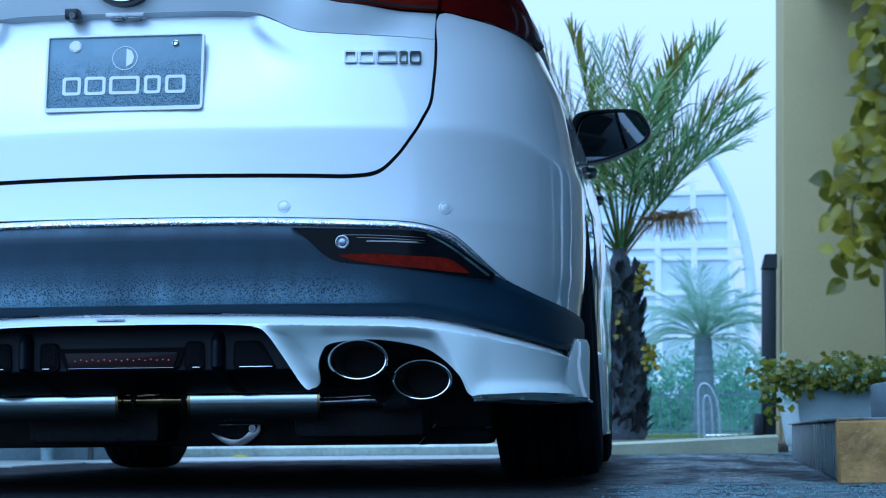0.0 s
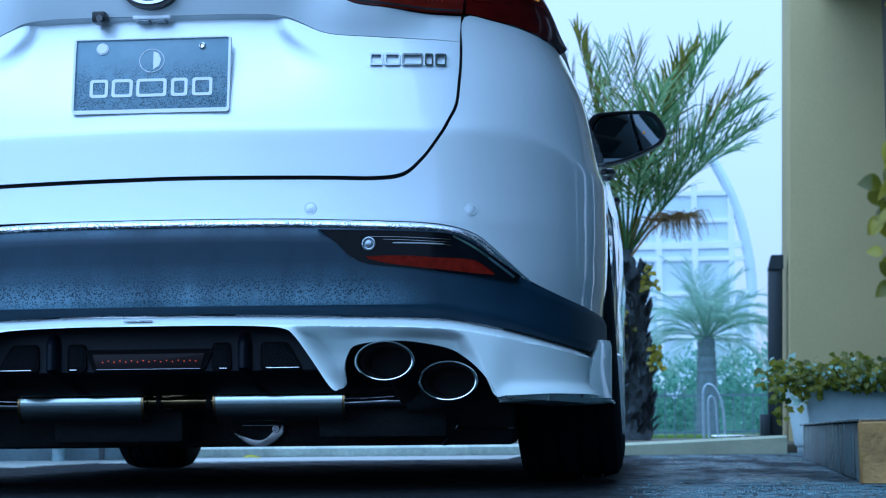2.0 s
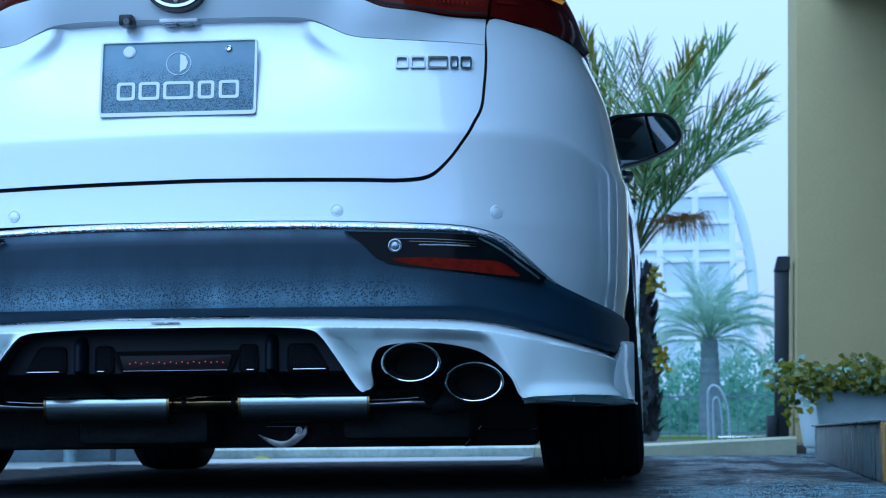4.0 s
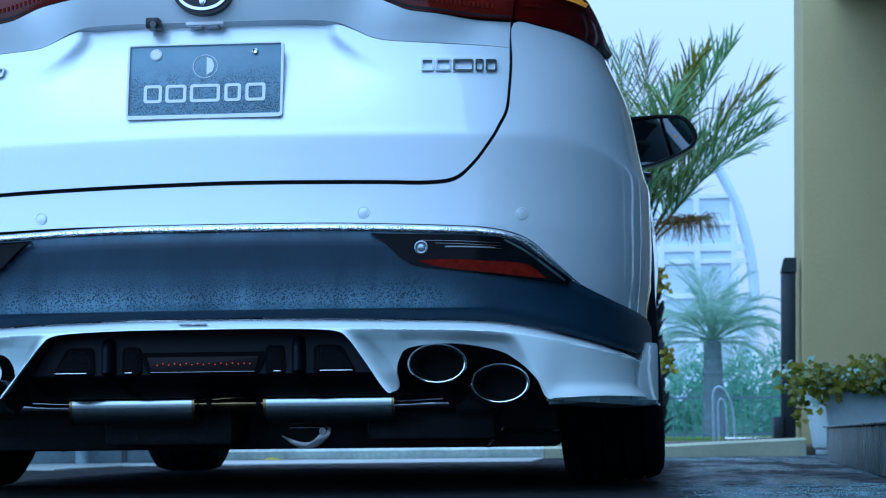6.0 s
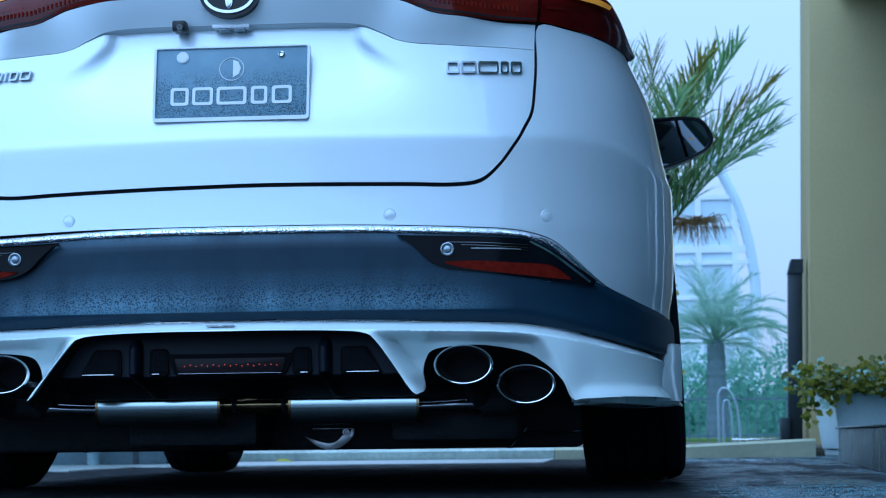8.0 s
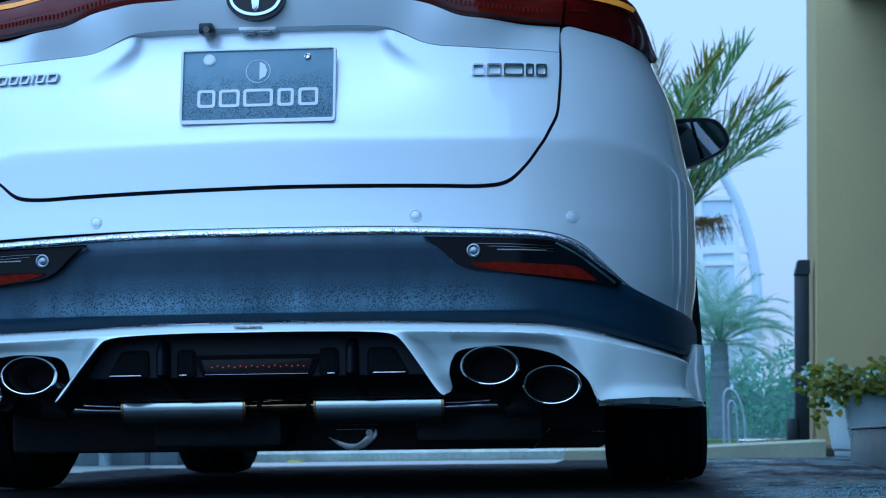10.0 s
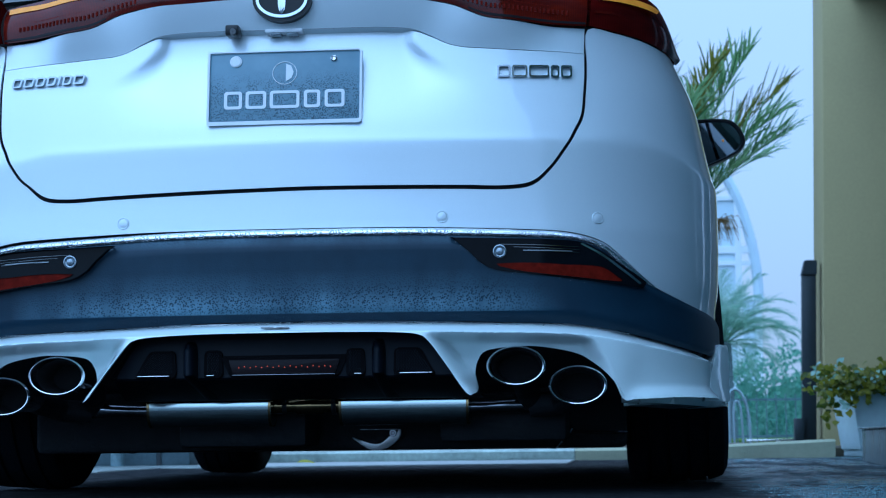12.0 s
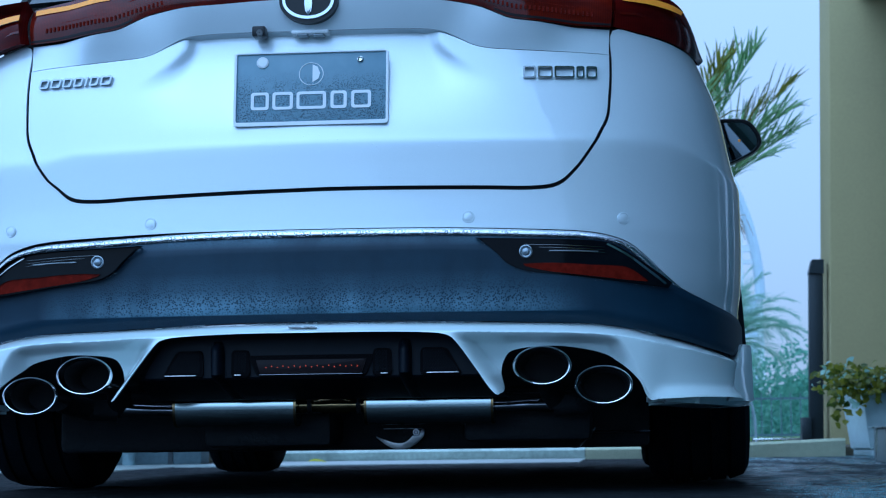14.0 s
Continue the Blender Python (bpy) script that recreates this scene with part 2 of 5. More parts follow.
LAMP = plain("clear_lamp", (0.30, 0.33, 0.36), 0.15, 0.7, 0.1)
PILLAR_TRIM = plain("satin_dark_trim", (0.07, 0.075, 0.06), 0.5, 0, 0.2, 5)
BRAKE_DARK = plain("smoked_red_lens", (0.007, 0.003, 0.004), 0.5, 0, 0.3, 30)
BRAKE_DARK.node_tree.nodes["Principled BSDF"].inputs["Specular IOR Level"].default_value = 0.2
POINT_RED = plain("lit_red_point", (0.5, 0.03, 0.01), 0.4)
POINT_RED.node_tree.nodes["Principled BSDF"].inputs["Emission Color"].default_value = (1.0, 0.09, 0.02, 1)
POINT_RED.node_tree.nodes["Principled BSDF"].inputs["Emission Strength"].default_value = 0.5
GLASS_DARK = plain("tinted_glass", (0.015, 0.018, 0.02), 0.03, 0, 0.2, 4, coat=0.5)
MIRROR = plain("mirror_glass", (0.46, 0.50, 0.54), 0.012, 1.0, 0.01)
GROUND = make_ground()
STUCCO = plain("olive_grey_stucco", (0.41, 0.355, 0.16), 0.85, 0, 0.1, 1.2, bmp=0.4, bscale=140)
KERBSTONE = plain("cream_render", (0.43, 0.445, 0.30), 0.8, 0, 0.15, 4, bmp=0.4, bscale=90)
CONCRETE = plain("wet_concrete", (0.15, 0.20, 0.215), 0.45, 0, 0.45, 7, bmp=0.5, bscale=60)
def make_stained():
    """Wet concrete with dark runs from its top edge and tan blotches."""
    m, nt, b = nodes_of("stained_wet_concrete")
    run = ramp(nt, noise_tex(nt, 9, 5, stretch=(1, 1, 0.12)), [(0.38, 0.0), (0.62, 1.0)])
    col = mixcol(nt, run, ramp(nt, noise_tex(nt, 26, 6), [(0.3, (0.17, 0.215, 0.225)), (0.7, (0.27, 0.33, 0.34))]), (0.055, 0.070, 0.068))
    col = mixcol(nt, ramp(nt, noise_tex(nt, 4, 4), [(0.52, 0.0), (0.7, 0.7)]), col, (0.14, 0.12, 0.06))
    link(nt, col, b.inputs["Base Color"])
    link(nt, ramp(nt, run, [(0, 0.5), (1, 0.25)]), b.inputs["Roughness"])
    bump(nt, b, noise_tex(nt, 50, 6), 0.7, 0.012)
    return m


STAINED = make_stained()
ROCK = plain("tan_split_stone", (0.29, 0.185, 0.05), 0.7, 0, 0.4, 14, bmp=0.9, bscale=35)
PLANTER_WHITE = plain("white_planter_clay", (0.50, 0.58, 0.58), 0.6, 0, 0.1, 5, bmp=0.2, bscale=80)
# dark iron lightened, so that distance haze is in its colour
RAILING = plain("hazed_grey_iron", (0.12, 0.17, 0.18), 0.6, 0.1, 0.2, 10)
IRON = plain("dark_painted_iron", (0.014, 0.020, 0.024), 0.45, 0.2, 0.2, 10)
BARK = plain("palm_bark", (0.050, 0.060, 0.068), 0.9, 0, 0.65, 9, bmp=0.9, bscale=40)


def make_flake():
    """Old leaf bases: each one its own grey, fibrous along its length."""
    m, nt, b = nodes_of("fibrous_leaf_base")
    info = nt.nodes.new("ShaderNodeObjectInfo")
    own = ramp(nt, info.outputs["Random"], [(0.0, (0.030, 0.036, 0.042)), (0.4, (0.085, 0.10, 0.11)), (0.75, (0.17, 0.20, 0.21)), (1.0, (0.32, 0.37, 0.38))])
    grain = ramp(nt, noise_tex(nt, 30, 5, stretch=(1, 1, 0.2)), [(0.3, 0.35), (0.7, 1.0)])
    link(nt, mixcol(nt, 1.0, own, grain, "MULTIPLY"), b.inputs["Base Color"])
    b.inputs["Roughness"].default_value = 0.8
    bump(nt, b, grain, 0.8, 0.02)
    return m


FLAKE = make_flake()
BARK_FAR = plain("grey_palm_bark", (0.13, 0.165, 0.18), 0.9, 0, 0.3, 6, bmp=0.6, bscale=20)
FROND = make_leaf("palm_leaflet", (0.035, 0.095, 0.02), (0.33, 0.46, 0.20))
# dark olive copy of the leaflet, painting shade on every other frond
FROND_SHADED = make_leaf("shaded_palm_leaflet", (0.035, 0.055, 0.005), (0.22, 0.22, 0.025))
FROND_DRY = make_leaf("dry_palm_leaflet", (0.20, 0.14, 0.05), (0.30, 0.22, 0.08), 0.7)
# distance haze is mixed into the two far leaf colours below
FROND_FAR = make_leaf("hazed_palm_leaflet", (0.20, 0.32, 0.24), (0.40, 0.50, 0.39))
HEDGE = make_leaf("hazed_hedge_leaf", (0.10, 0.215, 0.155), (0.25, 0.40, 0.27))
SATIN = plain("satin_grey_steel", (0.36, 0.43, 0.46), 0.4, 0.6, 0.2, 10)
VINE = make_leaf("vine_leaf", (0.040, 0.052, 0.004), (0.37, 0.33, 0.026), 0.15)
IVY = make_leaf("ivy_leaf", (0.025, 0.050, 0.004), (0.25, 0.24, 0.018), 0.3)
IVY_PALE = make_leaf("variegated_leaf", (0.24, 0.36, 0.30), (0.46, 0.60, 0.52), 0.3)
# hall frames and panes brought near the sky's tone: painted haze
FRAME_WHITE = plain("white_window_frame", (0.80, 0.82, 0.82), 0.5, 0, 0.05, 2)
PANE = plain("hazed_blue_glazing", (0.62, 0.70, 0.74), 0.2, 0, 0.12, 0.6)
GRASS = make_leaf("lawn", (0.12, 0.20, 0.03), (0.22, 0.28, 0.05), 0.7)


# ---- mesh helpers ----
def part(name, bm, material, parent=None, label="", smooth=True):
    """Link a bmesh as one mesh object under a thing or a part."""
    me = bpy.data.meshes.new(name)
    bmesh.ops.recalc_face_normals(bm, faces=bm.faces)
    bm.to_mesh(me)
    bm.free()
    if smooth:
        for p in me.polygons:
            p.use_smooth = True
        me.set_sharp_from_angle(angle=radians(38))
    me.materials.append(material)
    ob = new(name, me)
    ob.parent = parent
    return tagged(ob, label)


def thing(name, label, category, group="", at=(0, 0, 0)):
    ob = new(name)
    ob.location = at
    return tagged(ob, label, category, group)


def smoothstep(a, b, x):
    t = np.clip((x - a) / (b - a), 0, 1)
    return t * t * (3 - 2 * t)


def pchip(xs, ys):
    """A smooth curve through points that never overshoots them."""
    xs, ys = np.array(xs, float), np.array(ys, float)
    h, d = np.diff(xs), np.diff(ys) / np.diff(xs)
    m = np.zeros(len(xs))
    for i in range(1, len(xs) - 1):
        if d[i - 1] * d[i] > 0:
            w1, w2 = 2 * h[i] + h[i - 1], h[i] + 2 * h[i - 1]
            m[i] = (w1 + w2) / (w1 / d[i - 1] + w2 / d[i])
    m[0], m[-1] = d[0], d[-1]

    def f(x):
        x = np.clip(np.asarray(x, float), xs[0], xs[-1])
        i = np.clip(np.searchsorted(xs, x) - 1, 0, len(h) - 1)
        t = (x - xs[i]) / h[i]
        return ((1 + 2 * t) * (1 - t) ** 2 * ys[i] + t * (1 - t) ** 2 * h[i] * m[i]
                + t * t * (3 - 2 * t) * ys[i + 1] + t * t * (t - 1) * h[i] * m[i + 1])
    return f


def grid_bm(P, closed_u=False):
    """A sheet from an array of rows x columns x 3."""
    bm = bmesh.new()
    vs = [[bm.verts.new(p) for p in row] for row in P]
    n = len(vs[0])
    for a, b in zip(vs, vs[1:]):
        for j in range(n if closed_u else n - 1):
            k = (j + 1) % n
            bm.faces.new((a[j], a[k], b[k], b[j]))
    return bm


def box_bm(x0, x1, y0, y1, z0, z1, bevel=0.0, seg=2):
    bm = bmesh.new()
    bmesh.ops.create_cube(bm, size=1, matrix=Matrix.Translation(((x0 + x1) / 2, (y0 + y1) / 2, (z0 + z1) / 2)) @ Matrix.Diagonal((x1 - x0, y1 - y0, z1 - z0, 1)))
    if bevel:
        bmesh.ops.bevel(bm, geom=bm.edges[:], offset=bevel, segments=seg, affect="EDGES", profile=0.5)
    return bm


def prism_bm(outline, y0, y1, bevel=0.0):
    """A plate with an outline in x and z, from y0 to y1."""
    bm = bmesh.new()
    a = [bm.verts.new((x, y0, z)) for x, z in outline]
    b = [bm.verts.new((x, y1, z)) for x, z in outline]
    n = len(a)
    bm.faces.new(a)
    bm.faces.new(b[::-1])
    for i in range(n):
        bm.faces.new((a[i], b[i], b[(i + 1) % n], a[(i + 1) % n]))
    if bevel:
        bmesh.ops.bevel(bm, geom=bm.edges[:], offset=bevel, segments=2, affect="EDGES", profile=0.5)
    return bm


def lathe_bm(profile, n=48, axis="x", closed=False):
    """Turn a profile of (along, radius) about the x, y or z axis."""
    rows = []
    for a, r in profile:
        row = []
        for i in range(n):
            t = 2 * math.pi * i / n
            u, v = r * math.cos(t), r * math.sin(t)
            row.append({"x": (a, u, v), "y": (u, a, v), "z": (u, v, a)}[axis])
        rows.append(row)
    if closed:
        rows.append(rows[0])
    return grid_bm(rows, closed_u=True)


def tube_bm(points, radius, n=10, caps=True):
    """A tube along points; radius is one number or one for each point."""
    pts = [Vector(p) for p in points]
    rad = radius if isinstance(radius, (list, tuple)) else [radius] * len(pts)
    rows, side = [], None
    for i, p in enumerate(pts):
        d = (pts[min(i + 1, len(pts) - 1)] - pts[max(i - 1, 0)]).normalized()
        if side is None:
            side = d.orthogonal().normalized()
        side = (side - d * side.dot(d)).normalized()
        up = d.cross(side)
        rows.append([p + rad[i] * (math.cos(2 * math.pi * k / n) * side + math.sin(2 * math.pi * k / n) * up) for k in range(n)])
    bm = grid_bm(rows, closed_u=True)
    if caps:
        bm.verts.ensure_lookup_table()
        bm.faces.new(bm.verts[:n])
        bm.faces.new(bm.verts[-n:])
    return bm


def add_to(bm, other):
    """Join one bmesh into another."""
    me = bpy.data.meshes.new("joined")
    other.to_mesh(me)
    other.free()
    bm.from_mesh(me)
    bpy.data.meshes.remove(me)
    return bm


# ---- the car's skin: one smooth surface, on which every panel is cut ----
PLAN = [(0, 0), (.175, .0048), (.35, .019), (.52, .043), (.68, .076), (.78, .115), (.85, .165), (.90, .225), (.935, .305), (.954, .40),
        (.966, .52), (.971, .70), (.972, 1.0), (.970, 1.5), (.968, 2.5), (.972, 3.3), (.968, 3.8), (.93, 4.2), (.82, 4.48), (.55, 4.62), (0, 4.66)]


def spline(points, steps=12):
    """Points along a Catmull-Rom curve through the given ones."""
    p = np.array(points, float)
    p = np.vstack([2 * p[0] - p[1], p, 2 * p[-1] - p[-2]])
    out = []
    for i in range(1, len(p) - 2):
        for k in range(steps):
            t = k / steps
            a, b, c, d = p[i - 1], p[i], p[i + 1], p[i + 2]
            out.append(0.5 * (2 * b + (c - a) * t + (2 * a - 5 * b + 4 * c - d) * t * t + (3 * b - a - 3 * c + d) * t ** 3))
    out.append(p[-2])
    return np.array(out)


_plan = spline(PLAN, 24)
_len = np.concatenate([[0], np.cumsum(np.hypot(*np.diff(_plan, axis=0).T))])
REAR_WIDE = pchip([.10, .30, .40, .48, .60, .70, .770, .777, .784, .82, .85, .91, 1.0, 1.05, 1.14], [.945, .955, .955, .963, .966, .9655, .9645, .9635, .9610, .952, .944, .922, .880, .860, .830])
SIDE_WIDE = pchip([.10, .30, .45, .60, .75, .85, .95, 1.02, 1.08, 1.14], [.962, .992, 1.003, 1.004, .992, .972, .946, .920, .895, .875])
REAR_Y = pchip([.10, .22, .36, .40, .55, .575, .60, .66, .72, .771, .777, .783, .825, .87, .95, 1.0, 1.03, 1.10, 1.16],
               [-.015, -.026, -.032, -.028, -.029, -.030, -.029, -.0275, -.028, -.029, -.0286, -.0270, -.0182, -.0090, .0075, .016, .020, .033, .055])


def skin(s, z):
    s, z = np.asarray(s, float), np.asarray(z, float)
    bx, by = np.interp(np.abs(s), _len, _plan[:, 0]), np.interp(np.abs(s), _len, _plan[:, 1])
    k = smoothstep(0.9, 1.9, by)
    zc = z + .075 * smoothstep(.74, 1.10, np.abs(s)) * np.exp(-((z - .74) / .13) ** 2)
    f = (REAR_WIDE(zc) * (1 - k) + SIDE_WIDE(z) * k) / .966
    return np.stack([np.sign(s) * bx * f, by + REAR_Y(zc) * (1 - smoothstep(0.2, 1.2, by)), z], -1)


def skin_normal(s, z):
    e = 1e-3
    n = np.cross(skin(s + e, z) - skin(s - e, z), skin(s, z + e) - skin(s, z - e))
    return n / np.linalg.norm(n, axis=-1, keepdims=True)


def sx(x, z):
    """The place along the skin where it is x from the car's middle, behind the rear corner."""
    return math.copysign(float(np.interp(abs(x) / (float(REAR_WIDE(z)) / .966), _plan[:220, 0], _len[:220])), x)


def sy(y):
    """The place along the skin on the car's side."""
    return float(np.interp(y, _plan[150:400, 1], _len[150:400]))


def X(x, z):
    return (sx(x, z), z)


def Y(y, z):
    return (sy(y), z)


def sheet(lower, upper, rows=10, steps=5, off=None, mirror=True, crowd=1.0):
    """Points of the skin between two curves, row by row from the lower to the upper; off(s, z, v) stands out from the skin."""
    a, b = spline(lower, steps), spline(upper, steps)
    if mirror:
        a = np.vstack([a[:0:-1] * (-1, 1), a])
        b = np.vstack([b[:0:-1] * (-1, 1), b])
    v = (1 - (1 - np.linspace(0, 1, rows + 1)) ** crowd)[:, None, None]
    g = a[None] * (1 - v) + b[None] * v
    s, z = g[..., 0], g[..., 1]
    p = skin(s, z)
    if off is not None:
        p = p + skin_normal(s, z) * np.asarray(off(s, z, np.broadcast_to(v[..., 0], s.shape)))[..., None]
    return p


def panel_bm(P, rim=0.012, inward=None):
    """A sheet with its edges turned inwards, as pressed panels are."""
    P = np.array(P)
    du, dv = np.gradient(P, axis=1), np.gradient(P, axis=0)
    n = np.cross(du, dv)
    n /= np.maximum(np.linalg.norm(n, axis=-1, keepdims=True), 1e-9)
    if inward is not None:
        n = np.broadcast_to(-np.array(inward, float), P.shape)
    bm = grid_bm(P)
    bm.verts.ensure_lookup_table()
    R, C = P.shape[:2]
    loop = [(0, j) for j in range(C)] + [(i, C - 1) for i in range(1, R)] + [(R - 1, j) for j in range(C - 2, -1, -1)] + [(i, 0) for i in range(R - 2, 0, -1)]
    inner = [bm.verts.new(P[i, j] - n[i, j] * rim) for i, j in loop]
    bm.verts.ensure_lookup_table()
    m = len(loop)
    for k in range(m):
        a, b = loop[k], loop[(k + 1) % m]
        bm.faces.new((bm.verts[a[0] * C + a[1]], inner[k], inner[(k + 1) % m], bm.verts[b[0] * C + b[1]]))
    return bm


def flip(curve):
    return [(-s, z) for s, z in curve]


car = thing("car", "pearl white crossover car wet with rain, parked on wet asphalt", "car")
TAIL_Y = 1.0
FRONT_Y = 3.66
ARCH = 0.405
AXLE = 0.355

# rear bumper and quarter panels in one
HATCH_EDGE = [X(0, .672), X(.15, .672), X(.30, .671), X(.40, .670), X(.487, .669), X(.545, .678), X(.585, .711), X(.614, .749), X(.640, .793),
              X(.656, .828), X(.662, .88), X(.665, .96), X(.668, 1.034)]
BUMP_LOW = [X(0, .583), X(.15, .583), X(.30, .582), X(.42, .579), X(.52, .576), X(.60, .572), X(.655, .563), X(.70, .546), X(.740, .513),
            X(.775, .480), X(.81, .450), X(.85, .430), X(.885, .415)]


def grown(curve, d):
    """The curve moved sideways by d, away from the middle of the tailgate."""
    c = np.array(curve)
    t = np.gradient(c, axis=0)
    t /= np.linalg.norm(t, axis=1, keepdims=True)
    return [tuple(q) for q in c + np.stack([t[:, 1], -t[:, 0]], 1) * d]


arch_pts = []
for a in (168, 150, 132, 112, 90, 68, 48, 30, 12):
    arch_pts.append(Y(TAIL_Y + ARCH * math.cos(radians(a)), AXLE + ARCH * math.sin(radians(a)) * 1.0))
side_low = BUMP_LOW + [X(.915, .404), X(.937, .396), Y(.50, .390), Y(.575, .388)] + arch_pts + [Y(1.42, .35)]
side_top = [(s, z - .0025 * (1 - float(smoothstep(.67, .72, z)))) for s, z in grown(HATCH_EDGE, 0.0034)] + [X(.728, 1.0295), X(.76, 1.025), X(.788, 1.0205), X(.832, 1.0115), Y(.43, 1.002),
            Y(.55, 1.000), Y(.66, 1.005), Y(.76, 1.012), Y(.86, 1.022), Y(.96, 1.03), Y(1.06, 1.036), Y(1.18, 1.042), Y(1.30, 1.046), Y(1.42, 1.05)]
rear_bumper = part("rear_bumper", panel_bm(sheet(side_low, side_top, 72, 4), 0.004), PAINT, car, "pearl white bumper and rear wings with rain drops")

# dark shell put behind the gaps, its black standing for their shade
shell_low = [X(0, .40), X(.3, .40), X(.6, .40), X(.8, .43), X(.9, .45)]
shell_top = [X(0, 1.12), X(.3, 1.12), X(.5, 1.12), X(.7, 1.10), X(.80, 1.02)]
part("body_shell", grid_bm(sheet(shell_low, shell_top, 24, 6, lambda s, z, v: -0.016 - 0.06 * smoothstep(.36, .20, np.abs(s)) * smoothstep(.74, .84, z) - .02 * smoothstep(.70, .78, z))), SOOT_GAP, car)

# tailgate, hollowed round the number plate
CREASE = [X(0, 1.030), X(.12, 1.031), X(.22, 1.031), X(.285, 1.026), X(.325, 1.012), X(.360, .996), X(.395, .988), X(.44, .985), X(.50, .982),
          X(.55, .980), X(.60, .978), X(.635, .976), X(.6625, .974)]


def hollow(s, z, v):
    a = np.abs(s)
    wide, soft = 0.315 + 0.085 * smoothstep(1.01, .90, z), .020 + .075 * smoothstep(1.0, .87, z)
    return -0.018 * smoothstep(.80, 1.0, z) * (1 - smoothstep(wide - soft * 1.5, wide + soft * .5, a))


gate_low = [(s, z) for s, z in grown(HATCH_EDGE, -0.0034)][:-1] + [X(.6625, .972)]
tailgate = part("tailgate", panel_bm(sheet(gate_low, [(s, z - .0012) for s, z in CREASE], 56, 6, hollow), 0.004), PAINT, car, "pearl white tailgate")
LAMP_LOW = [X(0, 1.095), X(.10, 1.094), X(.20, 1.090), X(.29, 1.087), X(.34, 1.082), X(.375, 1.074), X(.405, 1.062), X(.435, 1.050), X(.47, 1.044),
            X(.53, 1.040), X(.60, 1.037), X(.635, 1.036), X(.664, 1.036)]
garnish = part("garnish", panel_bm(sheet([(s, z + .0012) for s, z in CREASE], [(s, z - .001) for s, z in LAMP_LOW], 8, 6,
               lambda s, z, v: (.006 + .028 * v) * (1 - smoothstep(.30, .40, np.abs(s))) + (-.002 + .026 * v * (1 - smoothstep(.54, .68, np.abs(s)))) * smoothstep(.30, .40, np.abs(s))), 0.05), PAINT, tailgate, "white garnish over the plate recess")
part("garnish_lip", grid_bm(sheet([(s, z - .004) for s, z in CREASE[:6]], [(s, z + .0005) for s, z in CREASE[:6]], 2, 6, lambda s, z, v: 0.006 * (1 - smoothstep(.30, .40, np.abs(s))) - .042 * (1 - v))), PAINT, tailgate)

# tail lamps
LAMP_TOP = [X(0, 1.165), X(.10, 1.164), X(.20, 1.162), X(.29, 1.158), X(.34, 1.155), X(.375, 1.152), X(.405, 1.149), X(.435, 1.146), X(.47, 1.143),
            X(.53, 1.138), X(.60, 1.13), X(.635, 1.126), X(.664, 1.123)]


def z_cap(c):
    return [(s, min(z, 1.139)) for s, z in c]


def bar_off(s):
    """How far the light bar stands out, less towards its ends."""
    return .008 + .018 * (1 - smoothstep(.54, .68, np.abs(s)))


light_bar = part("light_bar", panel_bm(sheet([(s, z + .001) for s, z in LAMP_LOW], z_cap(LAMP_TOP), 8, 6, lambda s, z, v: bar_off(s) + 0.009 * np.sin(v * math.pi)), 0.03), RED_LENS, tailgate, "dark red light bar across the tailgate")
for k in range(2):
    lo = [(s, z + .004 + .036 * k) for s, z in LAMP_LOW[6:]]
    hi = [(s, z + .011 + .040 * k) for s, z in LAMP_LOW[6:]]
    for sg in (1, -1):
        part("lamp_rib", grid_bm(sheet(lo if sg > 0 else flip(lo), hi if sg > 0 else flip(hi), 2, 4, lambda s, z, v: bar_off(s) + 0.0085 - .006 * (k == 0), False)), BRAKE_DARK if k == 0 else REFLECT, light_bar)
for sg in (1, -1):
    ticks = bmesh.new()
    for k in range(30):
        x = .335 + .0098 * k
        z = float(np.interp(x, [.335, .40, .45, .63], [1.108, 1.092, 1.078, 1.066]))
        q = skin(sx(x, z), z) + skin_normal(sx(x, z), z) * (float(bar_off(sx(x, z))) + .0095)
        add_to(ticks, box_bm(sg * q[0] - .0022, sg * q[0] + .0022, q[1] - .001, q[1] + .004, z - .005, z + .005))
    part("lamp_rib", ticks, REFLECT, light_bar, "row of short red lens ribs")
    lo, hi = [X(.46, 1.112), X(.55, 1.108), X(.652, 1.1025)], [X(.46, 1.122), X(.55, 1.119), X(.652, 1.1145)]
    part("turn_strip", grid_bm(sheet(lo if sg > 0 else flip(lo), hi if sg > 0 else flip(hi), 3, 6, lambda s, z, v: bar_off(s) + 0.0085, False)), AMBER, light_bar, "amber strip")
Q_LOW = [X(.6725, 1.041), X(.728, 1.032), X(.76, 1.0275), X(.788, 1.023), X(.832, 1.014), Y(.43, 1.0045)]
Q_TOP = [X(.6725, 1.124), X(.72, 1.124), X(.765, 1.122), X(.80, 1.112), Y(.38, 1.085), Y(.47, 1.025)]
LAMP_END = X(.73, 1.04)[0], X(.815, 1.03)[0]
